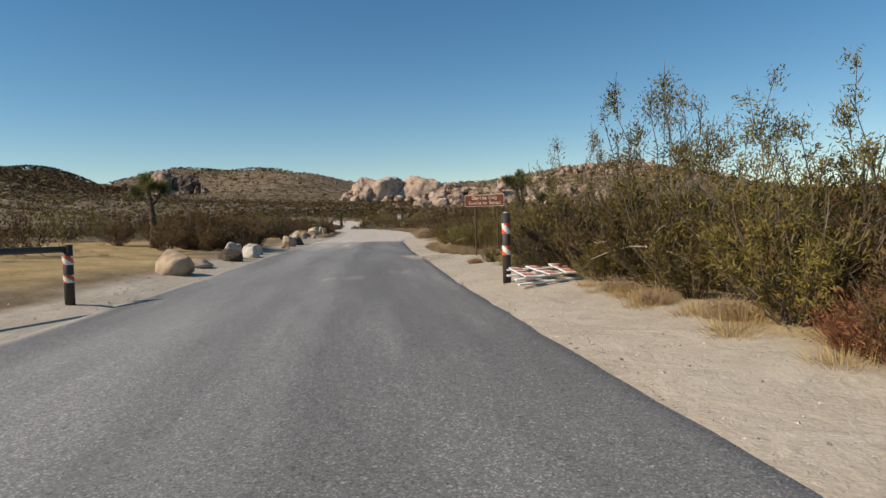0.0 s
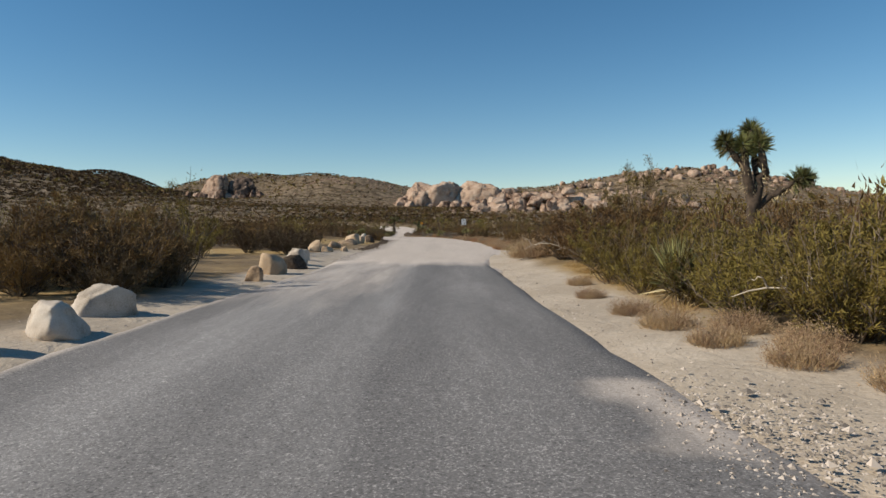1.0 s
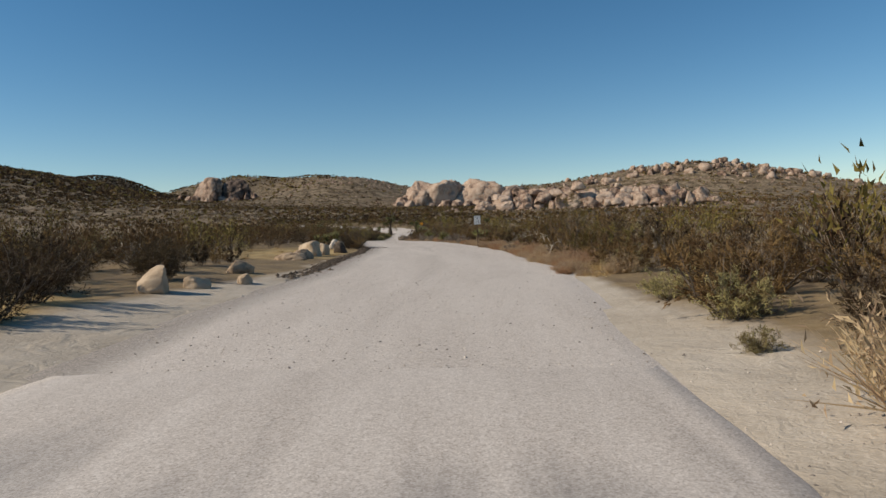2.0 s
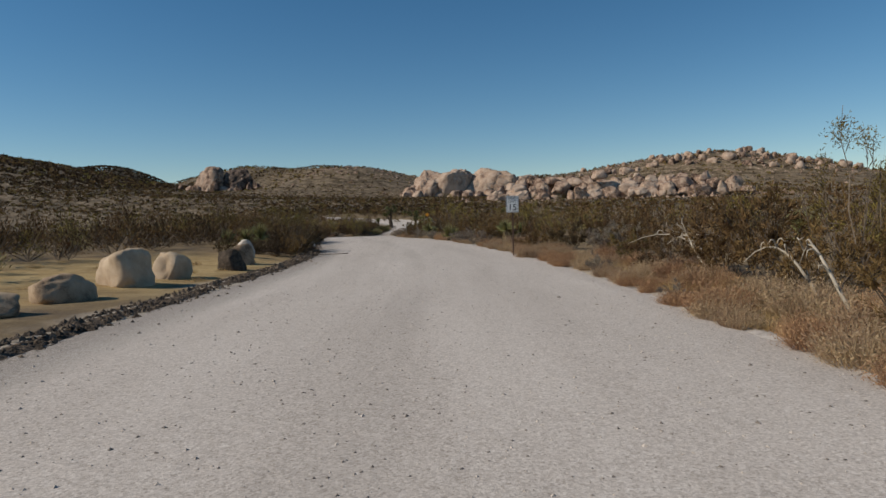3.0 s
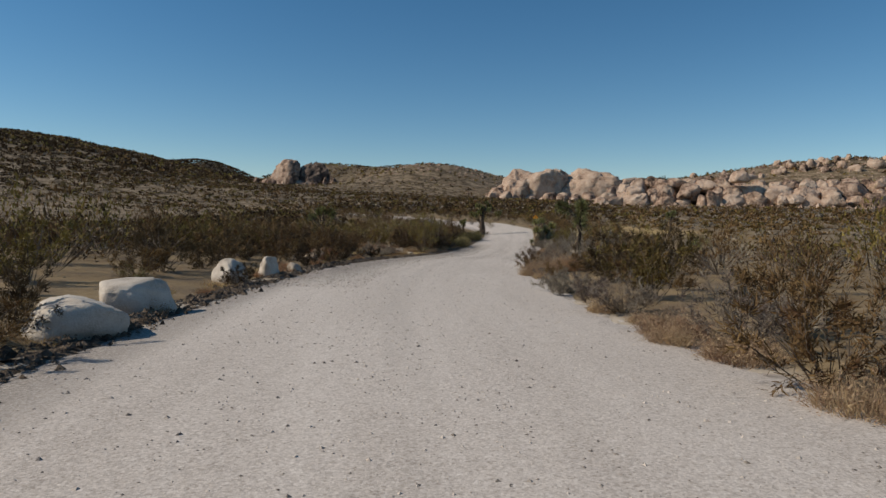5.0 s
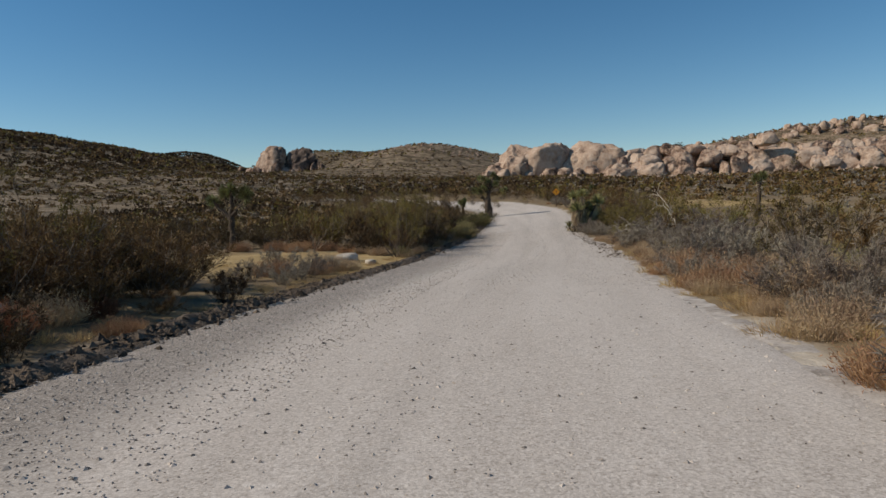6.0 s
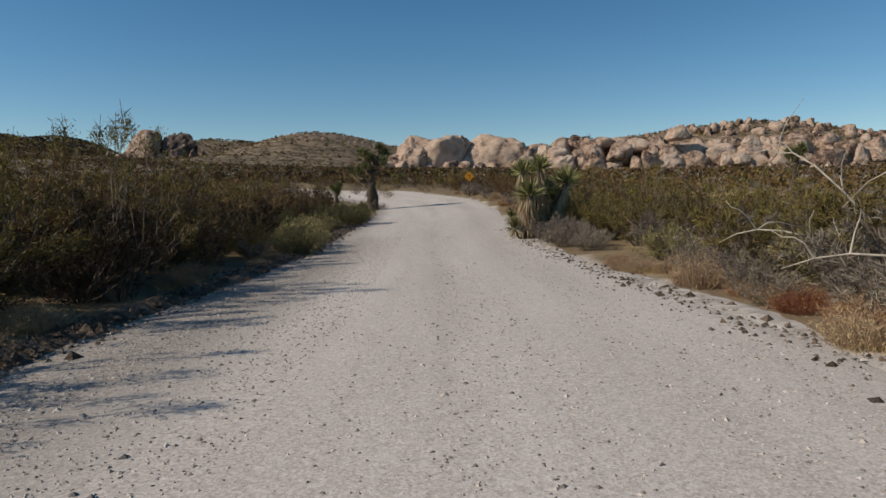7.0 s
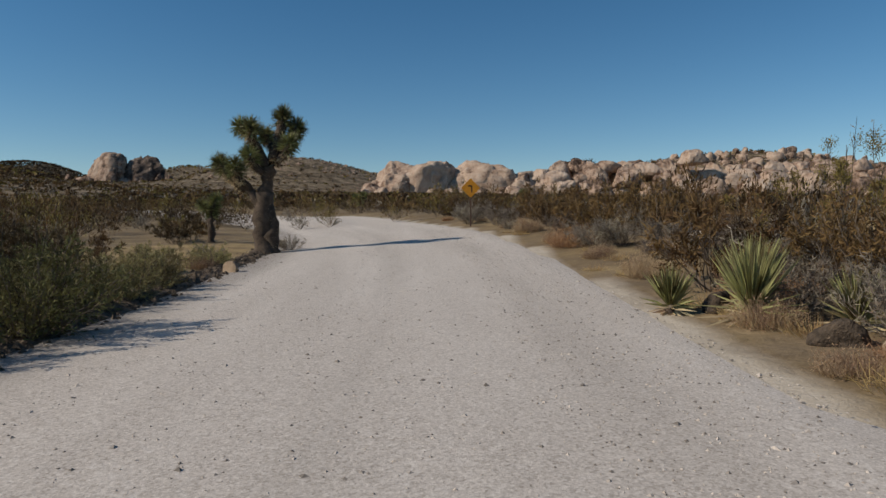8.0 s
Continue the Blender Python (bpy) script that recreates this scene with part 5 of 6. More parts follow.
for i, q in enumerate(((4.3, 9.5, 2.2, 2.7), (3.6, 12.2, 1.8, 1.9), (2.9, 15.4, 1.8, 0.6), (1.8, 26.5, 1.4, 2.6), (0.4, 38.3, 2.0, 2.8), (0.6, 40.3, 1.8, 2.4), (-1.6, 74.0, 2.4, 1.9), (-1.0, 76.0, 2.2, 2.6), (-7.4, 98.2, 1.6, 1.8), (-6.9, 99.3, 1.5, 2.9), (-16.6, 157.5, 2.6, 2.3), (-16.9, 155.0, 2.2, 2.8), (-17.0, 144, 2.2, 1.4), (-17.8, 185.5, 1.8, 2.9), (-16.4, 133.5, 1.4, 1.4), (-20.5, 102, 2.2, 0.7))):
    dead_limb(q[0], q[1], q[2], 900 + i, q[3])

dead_limb(-15.3, 159.4, 3.6, 917, 1.95, "long bleached dead limb rising out of the scrub", 0.6)

stick_path = np.array([(0, 0, 0.03), (0.5, 0.05, 0.05), (1.0, 0.02, 0.04), (1.5, 0.08, 0.05), (1.75, 0.1, 0.06)])
stick = new("stick", mesh_of("stick", *tubes(stick_path[None], np.array([[0.012, 0.015, 0.014, 0.012, 0.02]]), 7), M_BARK, True))
stick.location = (-14.4, 87.8, float(road_z(-14.4, 87.8)) + 0.03)
tagged(stick, "dark dead stick lying on the gravel road", "stick")

for i, q in enumerate(((-1.9, 68.4, 1.0, 1.9, 0.9), (-2.0, 67.0, 0.8, 0.9, 0.8), (-1.5, 70.2, 1.0, 2.6, 0.7), (-16.2, 156.2, 1.8, 2.2, 0.9), (-16.9, 153.4, 1.5, 1.2, 0.8))):
    dead_limb(q[0], q[1], q[2], 930 + i, q[3], "bleached dead branch standing in the scrub", q[4])

# ---- shrubs along the road ----
def row(kind, pts):
    for x, y, s in pts:
        put(kind, x, y, s * RNG.uniform(0.92, 1.08))


row("creo", [(4.8, 5.6, 1.0), (4.2, 8.2, 1.0), (5.6, 9.4, 1.1), (3.6, 10.6, 0.95), (3.2, 13.0, 0.9), (4.9, 12.2, 1.15), (3.3, 15.6, 1.0), (4.6, 15.0, 1.1), (3.0, 18.6, 1.0), (2.9, 24.2, 0.9), (1.9, 27.2, 0.85), (1.4, 30.6, 0.75), (2.5, 29.6, 0.85), (1.6, 33.6, 0.75), (0.6, 36.6, 0.8), (2.2, 36.0, 0.85),
             (-16.6, 165.0, 0.9), (-16.0, 168.0, 0.95), (-15.6, 172.0, 1.0)])
row("creo", [(2.0, 17.6, 0.42), (1.4, 19.4, 0.3), (5.4, 18.0, 1.1), (4.9, 21.6, 1.0), (4.2, 25.6, 1.0), (6.6, 6.8, 1.2), (7.2, 11.0, 1.2), (6.2, 14.4, 1.1), (5.6, 28.0, 1.0)])
row("wand", [(5.0, 8.4, 1.0), (6.4, 9.0, 1.1), (4.4, 10.0, 1.05), (4.6, 12.6, 1.2), (4.4, 15.2, 1.25), (5.6, 16.4, 1.3), (3.8, 17.8, 1.2), (3.8, 20.4, 0.95), (3.6, 26.0, 0.8), (2.4, 41.0, 0.95), (1.4, 43.4, 0.8), (5.8, 31.0, 0.85), (-3.6, 108.6, 0.85), (-8.6, 110.6, 0.8), (-0.6, 71.0, 0.75),
             (-15.6, 164.0, 0.75), (-30.4, 160.0, 0.9), (-31.5, 163.0, 0.85), (-30.2, 166.0, 0.85), (-20.6, 100.2, 0.75), (-22.2, 104.8, 0.75), (-20.2, 93.0, 0.8), (-15.0, 183.5, 0.75), (-13.6, 186.0, 0.8), (-33.0, 136.0, 0.7), (-16.0, 139.0, 0.75)])
row("brown", [(0.5, 37.6, 0.95), (0.5, 39.4, 1.05), (1.0, 41.2, 1.1), (0.5, 43.2, 1.0), (2.0, 38.6, 1.1), (1.8, 44.6, 1.05), (0.4, 46.4, 0.7), (2.0, 47.6, 0.9), (3.0, 40.0, 0.95), (0.0, 49.5, 0.7), (1.6, 51.5, 0.8), (3.6, 33.4, 0.9), (3.4, 31.0, 0.9), (3.8, 5.0, 0.6), (0.6, 55.0, 0.7), (1.0, 59.0, 0.75), (0.3, 63.6, 0.7), (0.4, 68.0, 0.7), (0.6, 72.6, 0.7)])
row("brown", [(-19.0, 101.6, 1.05), (-20.2, 103.4, 1.1), (-20.9, 100.8, 1.1), (-18.2, 93.2, 0.7), (-17.4, 90.6, 0.65), (-22.4, 102.0, 1.15), (-6.4, 100.0, 1.0), (-4.0, 96.4, 0.8), (-6.6, 97.4, 0.8), (-5.2, 97.8, 0.9), (-5.8, 104.6, 0.9), (-7.2, 107.0, 1.25), (-9.0, 109.6, 1.1), (-29.6, 158.4, 1.3), (-29.8, 162.6, 1.4), (-31.2, 166.6, 1.3)])
row("sage", [(-1.6, 45.6, 0.4), (-1.1, 47.6, 0.9), (-1.2, 50.5, 0.8), (0.3, 53.0, 1.0), (-0.6, 57.5, 0.9), (-29.0, 183.0, 1.1), (-29.8, 185.2, 1.0), (-28.6, 171.5, 0.85), (-29.0, 174.6, 0.9), (-30.6, 187.0, 0.9)])
row("rust", [(4.0, 5.6, 0.9), (3.7, 4.2, 0.8), (4.6, 6.6, 0.9)])
row("tan", [(-1.5, 62.5, 0.9), (-1.8, 65.4, 1.0), (-2.0, 68.0, 0.9), (-2.0, 70.6, 0.95), (-2.3, 73.0, 0.9), (-2.7, 75.6, 0.8), (-3.0, 78.6, 0.8), (-3.4, 81.4, 0.7), (-4.2, 84.0, 0.75), (-4.0, 87.2, 0.8), (-5.4, 90.0, 0.8), (-4.2, 94.0, 0.6), (-6.3, 94.2, 0.5), (-5.6, 94.0, 0.55), (-4.9, 94.2, 0.6), (-6.9, 94.8, 0.45), (-6.6, 96.4, 0.7), (-17.0, 131.5, 0.9), (-17.2, 134.6, 0.9), (-17.8, 139.2, 0.8), (-18.0, 150.6, 0.9), (-18.0, 154.0, 0.8), (-18.6, 159.4, 0.8), (-19.2, 161.6, 0.7), (-20.3, 185.5, 0.6), (-20.6, 188.6, 0.6), (-27.2, 133.6, 0.9), (-28.6, 133.0, 1.0)])
row("tan", [(-27.4, 145.2, 0.9), (-28.4, 146.4, 0.9), (-27.6, 155.6, 0.7), (-28.0, 160.6, 0.7), (2.6, 21.2, 0.7), (2.3, 23.4, 0.7), (-20.4, 178.6, 0.5), (-19.6, 176.5, 0.7), (-20.9, 109.0, 0.8)])
row("tan", [(-0.95, 43.2, 1.75), (0.5, 25.2, 0.6), (0.1, 26.3, 0.6), (-0.1, 27.6, 0.65), (0.9, 24.2, 0.6), (1.2, 23.4, 0.5), (-0.3, 28.8, 0.6), (0.9, 25.9, 0.6), (0.6, 27.0, 0.6), (-0.6, 31.0, 0.5), (-0.5, 33.4, 0.55), (3.0, 9.2, 0.5), (2.9, 10.8, 0.55), (3.4, 7.8, 0.6)])
row("grey", [(-20.1, 169.6, 0.9), (-19.6, 170.4, 0.95), (-19.4, 168.6, 0.85), (-17.0, 143.5, 1.2), (-16.8, 146.6, 1.3), (-17.2, 149.2, 1.1), (-16.2, 137.0, 1.2), (-17.0, 136.6, 1.0), (-19.4, 166.6, 0.7), (-2.0, 83.0, 1.2), (-2.0, 87.0, 1.2), (-7.9, 99.4, 0.9), (-8.6, 100.8, 0.9), (-12.6, 110.8, 0.9), (-13.6, 113.0, 0.9), (-14.8, 115.8, 0.8), (-18.4, 183.0, 1.0), (-18.6, 186.6, 1.1), (-19.6, 190.0, 1.0), (-20.6, 194.0, 0.9), (-29.6, 194.6, 0.6), (-30.8, 190.6, 0.6), (-28.2, 164.6, 0.7), (-16.6, 152.4, 1.2)])
row("grey", [(-17.6, 131.0, 1.0), (-12.0, 108.6, 1.0), (-20.8, 174.6, 0.7), (-19.4, 173.6, 0.8)])
row("dark", [(-9.5, 32.4, 0.85), (-10.3, 33.2, 1.05), (-11.6, 33.4, 1.05), (-10.0, 30.8, 0.95), (-9.2, 30.2, 0.6), (-12.6, 31.8, 0.9), (-13.0, 34.6, 1.0), (-11.6, 36.0, 0.9), (-11.8, 48.0, 0.9), (-13.2, 47.0, 0.9), (-12.6, 50.0, 0.9), (-14.0, 52.4, 0.9), (-13.4, 56.0, 0.9), (-14.6, 58.4, 0.9), (-15.4, 86.8, 0.6), (-16.4, 87.4, 0.6), (-15.6, 90.6, 0.75), (-16.2, 92.0, 0.9), (-17.8, 92.4, 0.8), (-18.8, 102.2, 0.95), (-19.6, 103.6, 1.0), (-20.2, 101.4, 1.0)])
row("dark", [(-21.2, 103.4, 1.2), (-18.6, 103.4, 0.8), (-28.4, 136.0, 0.9), (-28.2, 157.4, 1.1), (-28.8, 159.0, 1.2), (-29.0, 161.4, 1.3), (-29.2, 164.0, 1.3), (-29.0, 166.4, 1.2), (-32.2, 168.4, 1.2), (-31.8, 172.4, 1.1), (-28.6, 155.6, 0.9), (-31.4, 180.4, 1.0), (-31.2, 183.6, 0.9), (-30.6, 158.0, 1.2), (-16.0, 18.0, 0.8), (-17.6, 22.6, 0.9)])

row("brown", [(-9.7, 31.2, 0.95), (-10.8, 32.4, 1.1), (-12.2, 31.6, 1.1), (-13.4, 33.8, 1.15), (-10.8, 30.0, 0.85), (-11.8, 34.4, 1.1), (-12.4, 29.2, 0.8), (-15.2, 35.0, 1.0), (-16.4, 33.0, 0.9), (-18.9, 100.3, 1.0), (-19.8, 98.8, 0.85), (-21.8, 99.6, 1.1), (-23.0, 101.0, 1.2), (-19.6, 95.4, 0.75), (-20.8, 96.8, 0.9), (-27.6, 131.6, 0.75), (-28.0, 133.6, 0.85), (-28.4, 135.4, 0.9), (-29.4, 131.0, 1.0), (-30.0, 133.0, 1.05), (-30.2, 135.8, 1.0), (-31.6, 134.2, 1.1), (-31.8, 131.6, 1.1), (-33.0, 137.0, 1.0)])
row("brown", [(-29.8, 156.0, 1.0), (-31.0, 158.8, 1.1), (-31.2, 160.4, 1.3), (-31.4, 164.4, 1.3), (-32.4, 168.6, 1.2)])
row("brown", [(-27.7, 136.6, 0.75), (-28.4, 138.4, 0.85), (-29.8, 138.8, 1.0), (-31.2, 138.4, 1.1), (-32.6, 139.6, 1.1), (-27.4, 134.6, 0.7), (-29.2, 133.8, 1.0), (-33.8, 131.0, 1.2), (-35.6, 137.4, 1.2)])
row("creo", [(0.9, 27.6, 0.65), (1.5, 26.2, 0.7), (0.7, 29.4, 0.7), (1.9, 24.8, 0.75), (0.4, 31.2, 0.65), (2.7, 23.4, 0.8), (0.2, 33.2, 0.7), (0.9, 35.2, 0.8), (1.9, 28.6, 0.85)])
row("brown", [(0.9, 37.2, 0.9), (0.4, 39.0, 0.95), (-0.1, 41.0, 0.85), (1.6, 39.6, 1.1), (1.9, 37.4, 1.1), (0.9, 34.2, 0.8)])
row("orange", [(-27.6, 143.6, 0.9), (-28.4, 142.6, 1.0)])
row("grey", [(-27.4, 142.6, 0.8), (-27.9, 144.6, 0.8), (-28.8, 144.0, 0.9), (-27.1, 140.4, 0.6), (-27.3, 141.8, 0.65), (-28.2, 141.0, 0.7), (-27.8, 139.4, 0.6)])
row("wand", [(-9.5, 33.0, 0.85), (-28.4, 155.6, 0.95), (-27.9, 157.8, 0.9), (-19.6, 102.0, 0.85), (-15.9, 89.9, 0.74), (-28.6, 134.8, 0.8), (-1.2, 66.4, 0.85), (-5.6, 105.4, 0.85), (-2.8, 101.0, 0.8)])
row("creo", [(-28.5, 155.2, 0.95), (-30.0, 158.2, 1.15), (-29.2, 160.2, 1.0), (-30.4, 162.4, 1.2), (-33.4, 159.0, 1.2), (-32.8, 164.0, 1.2), (-32.6, 133.0, 1.0), (-29.2, 137.0, 0.6), (-32.2, 129.4, 1.0), (-30.2, 129.0, 0.9), (-28.2, 129.6, 0.8), (-34.4, 134.6, 1.1), (-16.0, 158.6, 1.0), (-16.8, 163.0, 0.9), (-14.8, 156.8, 0.9), (-18.5, 171.6, 1.05), (-17.8, 167.4, 0.85), (-16.4, 174.6, 1.1), (-17.2, 177.6, 0.8), (-14.2, 164.6, 1.0), (1.2, 28.6, 0.62), (2.2, 25.4, 0.8), (1.4, 26.6, 0.55), (2.0, 31.8, 0.8)])
row("creo", [(3.2, 28.0, 0.95), (3.2, 21.0, 0.8), (3.6, 9.4, 0.75), (3.9, 7.2, 0.85), (2.9, 12.0, 0.6), (2.8, 14.4, 0.7)])
row("brown", [(-27.9, 153.2, 0.75)])
row("orange", [(-30.4, 153.6, 0.9), (-31.8, 154.4, 1.0), (-33.0, 153.8, 0.9), (-34.4, 154.6, 1.1), (-36.0, 154.0, 1.0), (-37.2, 152.6, 1.0), (-33.6, 156.0, 1.1), (-35.4, 156.6, 1.1)])
row("tan", [(-28.6, 152.4, 0.8), (-29.6, 153.0, 0.7), (-27.3, 152.0, 0.7), (-37.8, 149.6, 0.9)])
row("wand", [(-28.9, 155.8, 0.8), (-29.0, 136.2, 0.55), (-18.9, 99.4, 0.7)])
row("brown", [(-31.7, 167.8, 1.1), (-32.4, 170.6, 1.2), (-31.2, 174.0, 1.2), (-31.8, 177.4, 1.2), (-32.4, 181.0, 1.2), (-33.0, 185.0, 1.1), (-33.4, 172.0, 1.3), (-34.0, 178.0, 1.3)])
row("creo", [(-31.6, 169.4, 0.9), (-32.2, 175.6, 1.2), (-33.6, 168.6, 1.2), (-34.6, 182.4, 1.2), (2.3, 15.6, 0.5), (2.6, 16.6, 0.65), (3.2, 17.2, 0.9), (2.9, 19.6, 0.8), (3.8, 19.0, 1.0), (4.2, 23.6, 1.0), (1.9, 22.9, 0.4), (5.0, 17.0, 1.1)])
row("wand", [(5.2, 20.0, 1.0)])
row("brown", [(4.6, 7.4, 0.95), (5.2, 10.6, 1.0), (4.0, 11.6, 0.8), (3.9, 14.2, 0.85), (3.4, 16.4, 0.8), (4.6, 17.4, 1.0), (2.7, 18.0, 0.6), (3.4, 22.2, 0.8)])
row("dark", [(2.4, 14.6, 0.8), (3.0, 13.4, 0.9), (2.6, 15.8, 0.9), (3.3, 14.9, 1.1), (3.9, 12.8, 1.1), (4.2, 14.0, 1.2)])
row("brown", [(3.4, 12.4, 0.9), (3.0, 16.8, 0.85)])
row("sage", [(1.75, 16.5, 0.75), (2.1, 17.3, 0.6)])
row("orange", [(0.95, 19.6, 0.4), (1.5, 19.9, 0.4)])
row("tan", [(1.9, 21.4, 0.8), (2.4, 20.6, 0.8), (2.8, 22.0, 0.9), (1.6, 22.9, 0.6)])
row("creo", [(-17.2, 159.6, 0.8), (-15.4, 161.4, 0.95), (-15.8, 154.0, 0.8), (-18.2, 169.4, 0.85), (-17.9, 173.8, 0.95), (-14.0, 168.8, 1.0), (-18.6, 175.8, 0.75)])
row("grey", [(-17.2, 156.4, 1.5), (-17.6, 154.2, 1.3), (-17.0, 152.0, 1.5), (-15.6, 151.0, 1.6), (-16.8, 161.4, 1.4), (-15.2, 158.6, 1.6), (-17.6, 165.4, 1.2), (-16.2, 148.8, 1.5)])
row("sage", [(-17.6, 158.0, 1.3), (-18.2, 163.4, 1.2), (-16.4, 170.8, 1.5), (-15.0, 153.2, 1.5), (-18.4, 177.4, 1.1)])
row("wand", [(-9.7, 107.4, 1.1), (-16.9, 170.4, 0.9), (-16.2, 171.8, 0.85), (-16.6, 186.0, 0.9), (-16.2, 185.0, 0.85), (2.7, 43.8, 1.0), (2.9, 40.2, 1.1), (-30.0, 162.2, 1.0)])
row("wand", [(-27.9, 158.2, 0.85), (-27.6, 151.7, 0.8), (-27.7, 153.2, 0.8)])
row("dark", [(-36.4, 157.4, 1.0), (-38.0, 156.4, 1.1), (-34.8, 158.6, 1.0), (-39.5, 155.0, 1.1), (-41.0, 157.0, 1.2)])
row("mound", [(-28.7, 180.2, 1.35), (-29.4, 178.6, 1.3), (-29.6, 181.6, 1.1), (-29.4, 176.8, 1.1), (-28.4, 168.8, 0.9), (-28.6, 165.6, 1.0), (-29.6, 171.4, 1.1), (-30.4, 174.0, 1.2)])
row("sage", [(-27.5, 166.4, 1.2), (-27.7, 168.0, 1.15), (-29.6, 183.2, 1.25), (-29.3, 184.6, 1.1)])
row("rust", [(-26.9, 131.2, 0.7), (-27.0, 132.6, 0.8), (-27.2, 134.4, 0.7), (-18.0, 154.8, 0.7), (-18.3, 156.6, 0.6)])
row("sage", [(-28.0, 167.4, 1.0), (-28.2, 168.8, 1.3), (-28.4, 170.2, 1.2), (-29.0, 172.6, 1.1), (-29.4, 176.0, 1.0), (-30.0, 181.6, 1.0), (-30.0, 188.6, 0.9)])
row("grey", [(-19.9, 168.0, 0.8), (-19.2, 167.6, 0.8), (-19.6, 169.2, 0.9), (-20.2, 170.8, 0.8)])

for x, y, z, k, sc in ((8.6, 349, 16.6, "dark", 1.7), (12.5, 349, 16.6, "dark", 1.0), (25.5, 349, 16.4, "brown", 1.3), (20.8, 349, 16.6, "dark", 0.9)):
    put(k, x, y, sc, None, None, z)
put("wand", 130, 560, 2.4)
for x in (112, 121, 139, 150, 163):
    put("dark", x, 563, 1.6)

FREE = [(-5.6, 94.6, 1.6, 1.8), (-17, 31, 6.5, 7), (-15.5, 49, 4, 3), (-16, 79, 3.5, 8), (-18.5, 97, 2.5, 4), (-31.5, 147.5, 6.5, 5.6), (-10, 196, 5, 2.5), (-9, 22, 5, 14), (-15, 207, 5, 3), (-33, 192, 3, 5), (-9, 47, 2.6, 14)]


def clear_of(x, y):
    return all(((x - cx) / rx) ** 2 + ((y - cy) / ry) ** 2 > 1 for cx, cy, rx, ry in FREE)


LOOSE = {}


def scatter(count, y0, y1, near, far, kinds, weights, side, seed, lo=0.7, hi=1.15):
    """Places for the scrub behind the first rows."""
    r = np.random.default_rng(seed)
    for _ in range(count):
        y = r.uniform(y0, y1)
        d = near + (far - near) * r.random() ** 1.1
        x = float(right_edge(y)) + d if side > 0 else float(left_edge(y)) - d
        if clear_of(x, y):
            k = kinds[int(r.choice(len(kinds), p=weights))]
            LOOSE.setdefault(k, []).append((x, y, lo * 0.75 + (hi - lo * 0.75) * r.random() ** 1.3))


MIX = ("creo_far", "brown_far", "dark_far", "grey_far", "sage_far")


def hedge(y0, y1, step, lo, hi, kinds, weights, side, seed, s0=0.7, s1=1.1, loose=False):
    """A broken row of shrubs that keeps its distance from the road's edge."""
    r = np.random.default_rng(seed)
    y = y0
    while y < y1:
        d = r.uniform(lo, hi)
        x = float(right_edge(y)) + d if side > 0 else float(left_edge(y)) - d
        if clear_of(x, y):
            s = r.uniform(s0 * 0.8, s1 * 1.08)
            kd = kinds[int(r.choice(len(kinds), p=weights))]
            if loose:
                LOOSE.setdefault(kd, []).append((x, y, s))
                y += step * r.uniform(0.6, 1.4)
                continue
            put(kd, x, y, s, None, s * r.uniform(0.8, 1.2))
        y += step * r.uniform(0.6, 1.4)


hedge(57, 104, 0.75, -0.25, 0.3, ("orange", "tan", "grey_far"), (0.5, 0.4, 0.1), 1, 31, 0.5, 0.85)
hedge(57, 104, 1.0, 0.6, 1.5, ("orange", "tan", "brown_far"), (0.42, 0.38, 0.2), 1, 50, 0.6, 1.0)
hedge(104, 128, 0.9, -0.2, 0.4, ("tan", "grey_far", "brown_far"), (0.5, 0.3, 0.2), 1, 51, 0.45, 0.8)
hedge(57, 128, 1.4, 1.3, 2.8, MIX, (0.1, 0.44, 0.3, 0.12, 0.04), 1, 32, 0.55, 0.85)
hedge(57, 130, 2.0, 3.6, 6.0, MIX, (0.18, 0.46, 0.3, 0.04, 0.02), 1, 33, 0.7, 1.0, True)
hedge(126, 152, 0.7, 0.35, 1.4, ("tan", "grey", "orange"), (0.62, 0.25, 0.13), 1, 34, 0.6, 1.1)
hedge(126, 152, 0.95, 1.4, 3.0, ("tan", "grey", "sage"), (0.6, 0.32, 0.08), 1, 47, 0.8, 1.35)
hedge(126, 152, 1.2, 3.0, 6.0, ("grey", "brown_far", "sage", "dark_far"), (0.5, 0.2, 0.15, 0.15), 1, 35, 0.7, 1.2)
hedge(152, 163, 0.8, 0.3, 1.0, ("orange", "tan", "grey_far"), (0.16, 0.54, 0.3), 1, 48, 0.5, 0.85)
hedge(153, 163, 0.75, 0.6, 2.0, ("tan", "orange", "grey"), (0.55, 0.08, 0.37), 1, 54, 0.6, 1.05)
hedge(152, 166, 1.3, 1.6, 3.2, MIX, (0.34, 0.1, 0.02, 0.3, 0.24), 1, 49, 0.55, 1.1)
hedge(150, 205, 2.0, 3.8, 6.5, MIX, (0.4, 0.14, 0.04, 0.26, 0.16), 1, 36, 0.5, 1.05, True)
hedge(176, 208, 1.0, 0.9, 2.6, ("tan", "grey", "orange", "brown_far"), (0.3, 0.36, 0.14, 0.2), 1, 37, 0.6, 1.1)
hedge(177, 214, 1.0, 2.6, 5.0, ("brown", "grey", "dark"), (0.46, 0.36, 0.18), 1, 52, 0.7, 1.05)
hedge(180, 216, 1.1, 5.0, 9.0, MIX, (0.14, 0.5, 0.2, 0.12, 0.04), 1, 53, 0.8, 1.15, True)
hedge(46, 60, 1.5, 1.2, 3.5, MIX, (0.2, 0.5, 0.1, 0.1, 0.1), 1, 38, 0.55, 0.85)
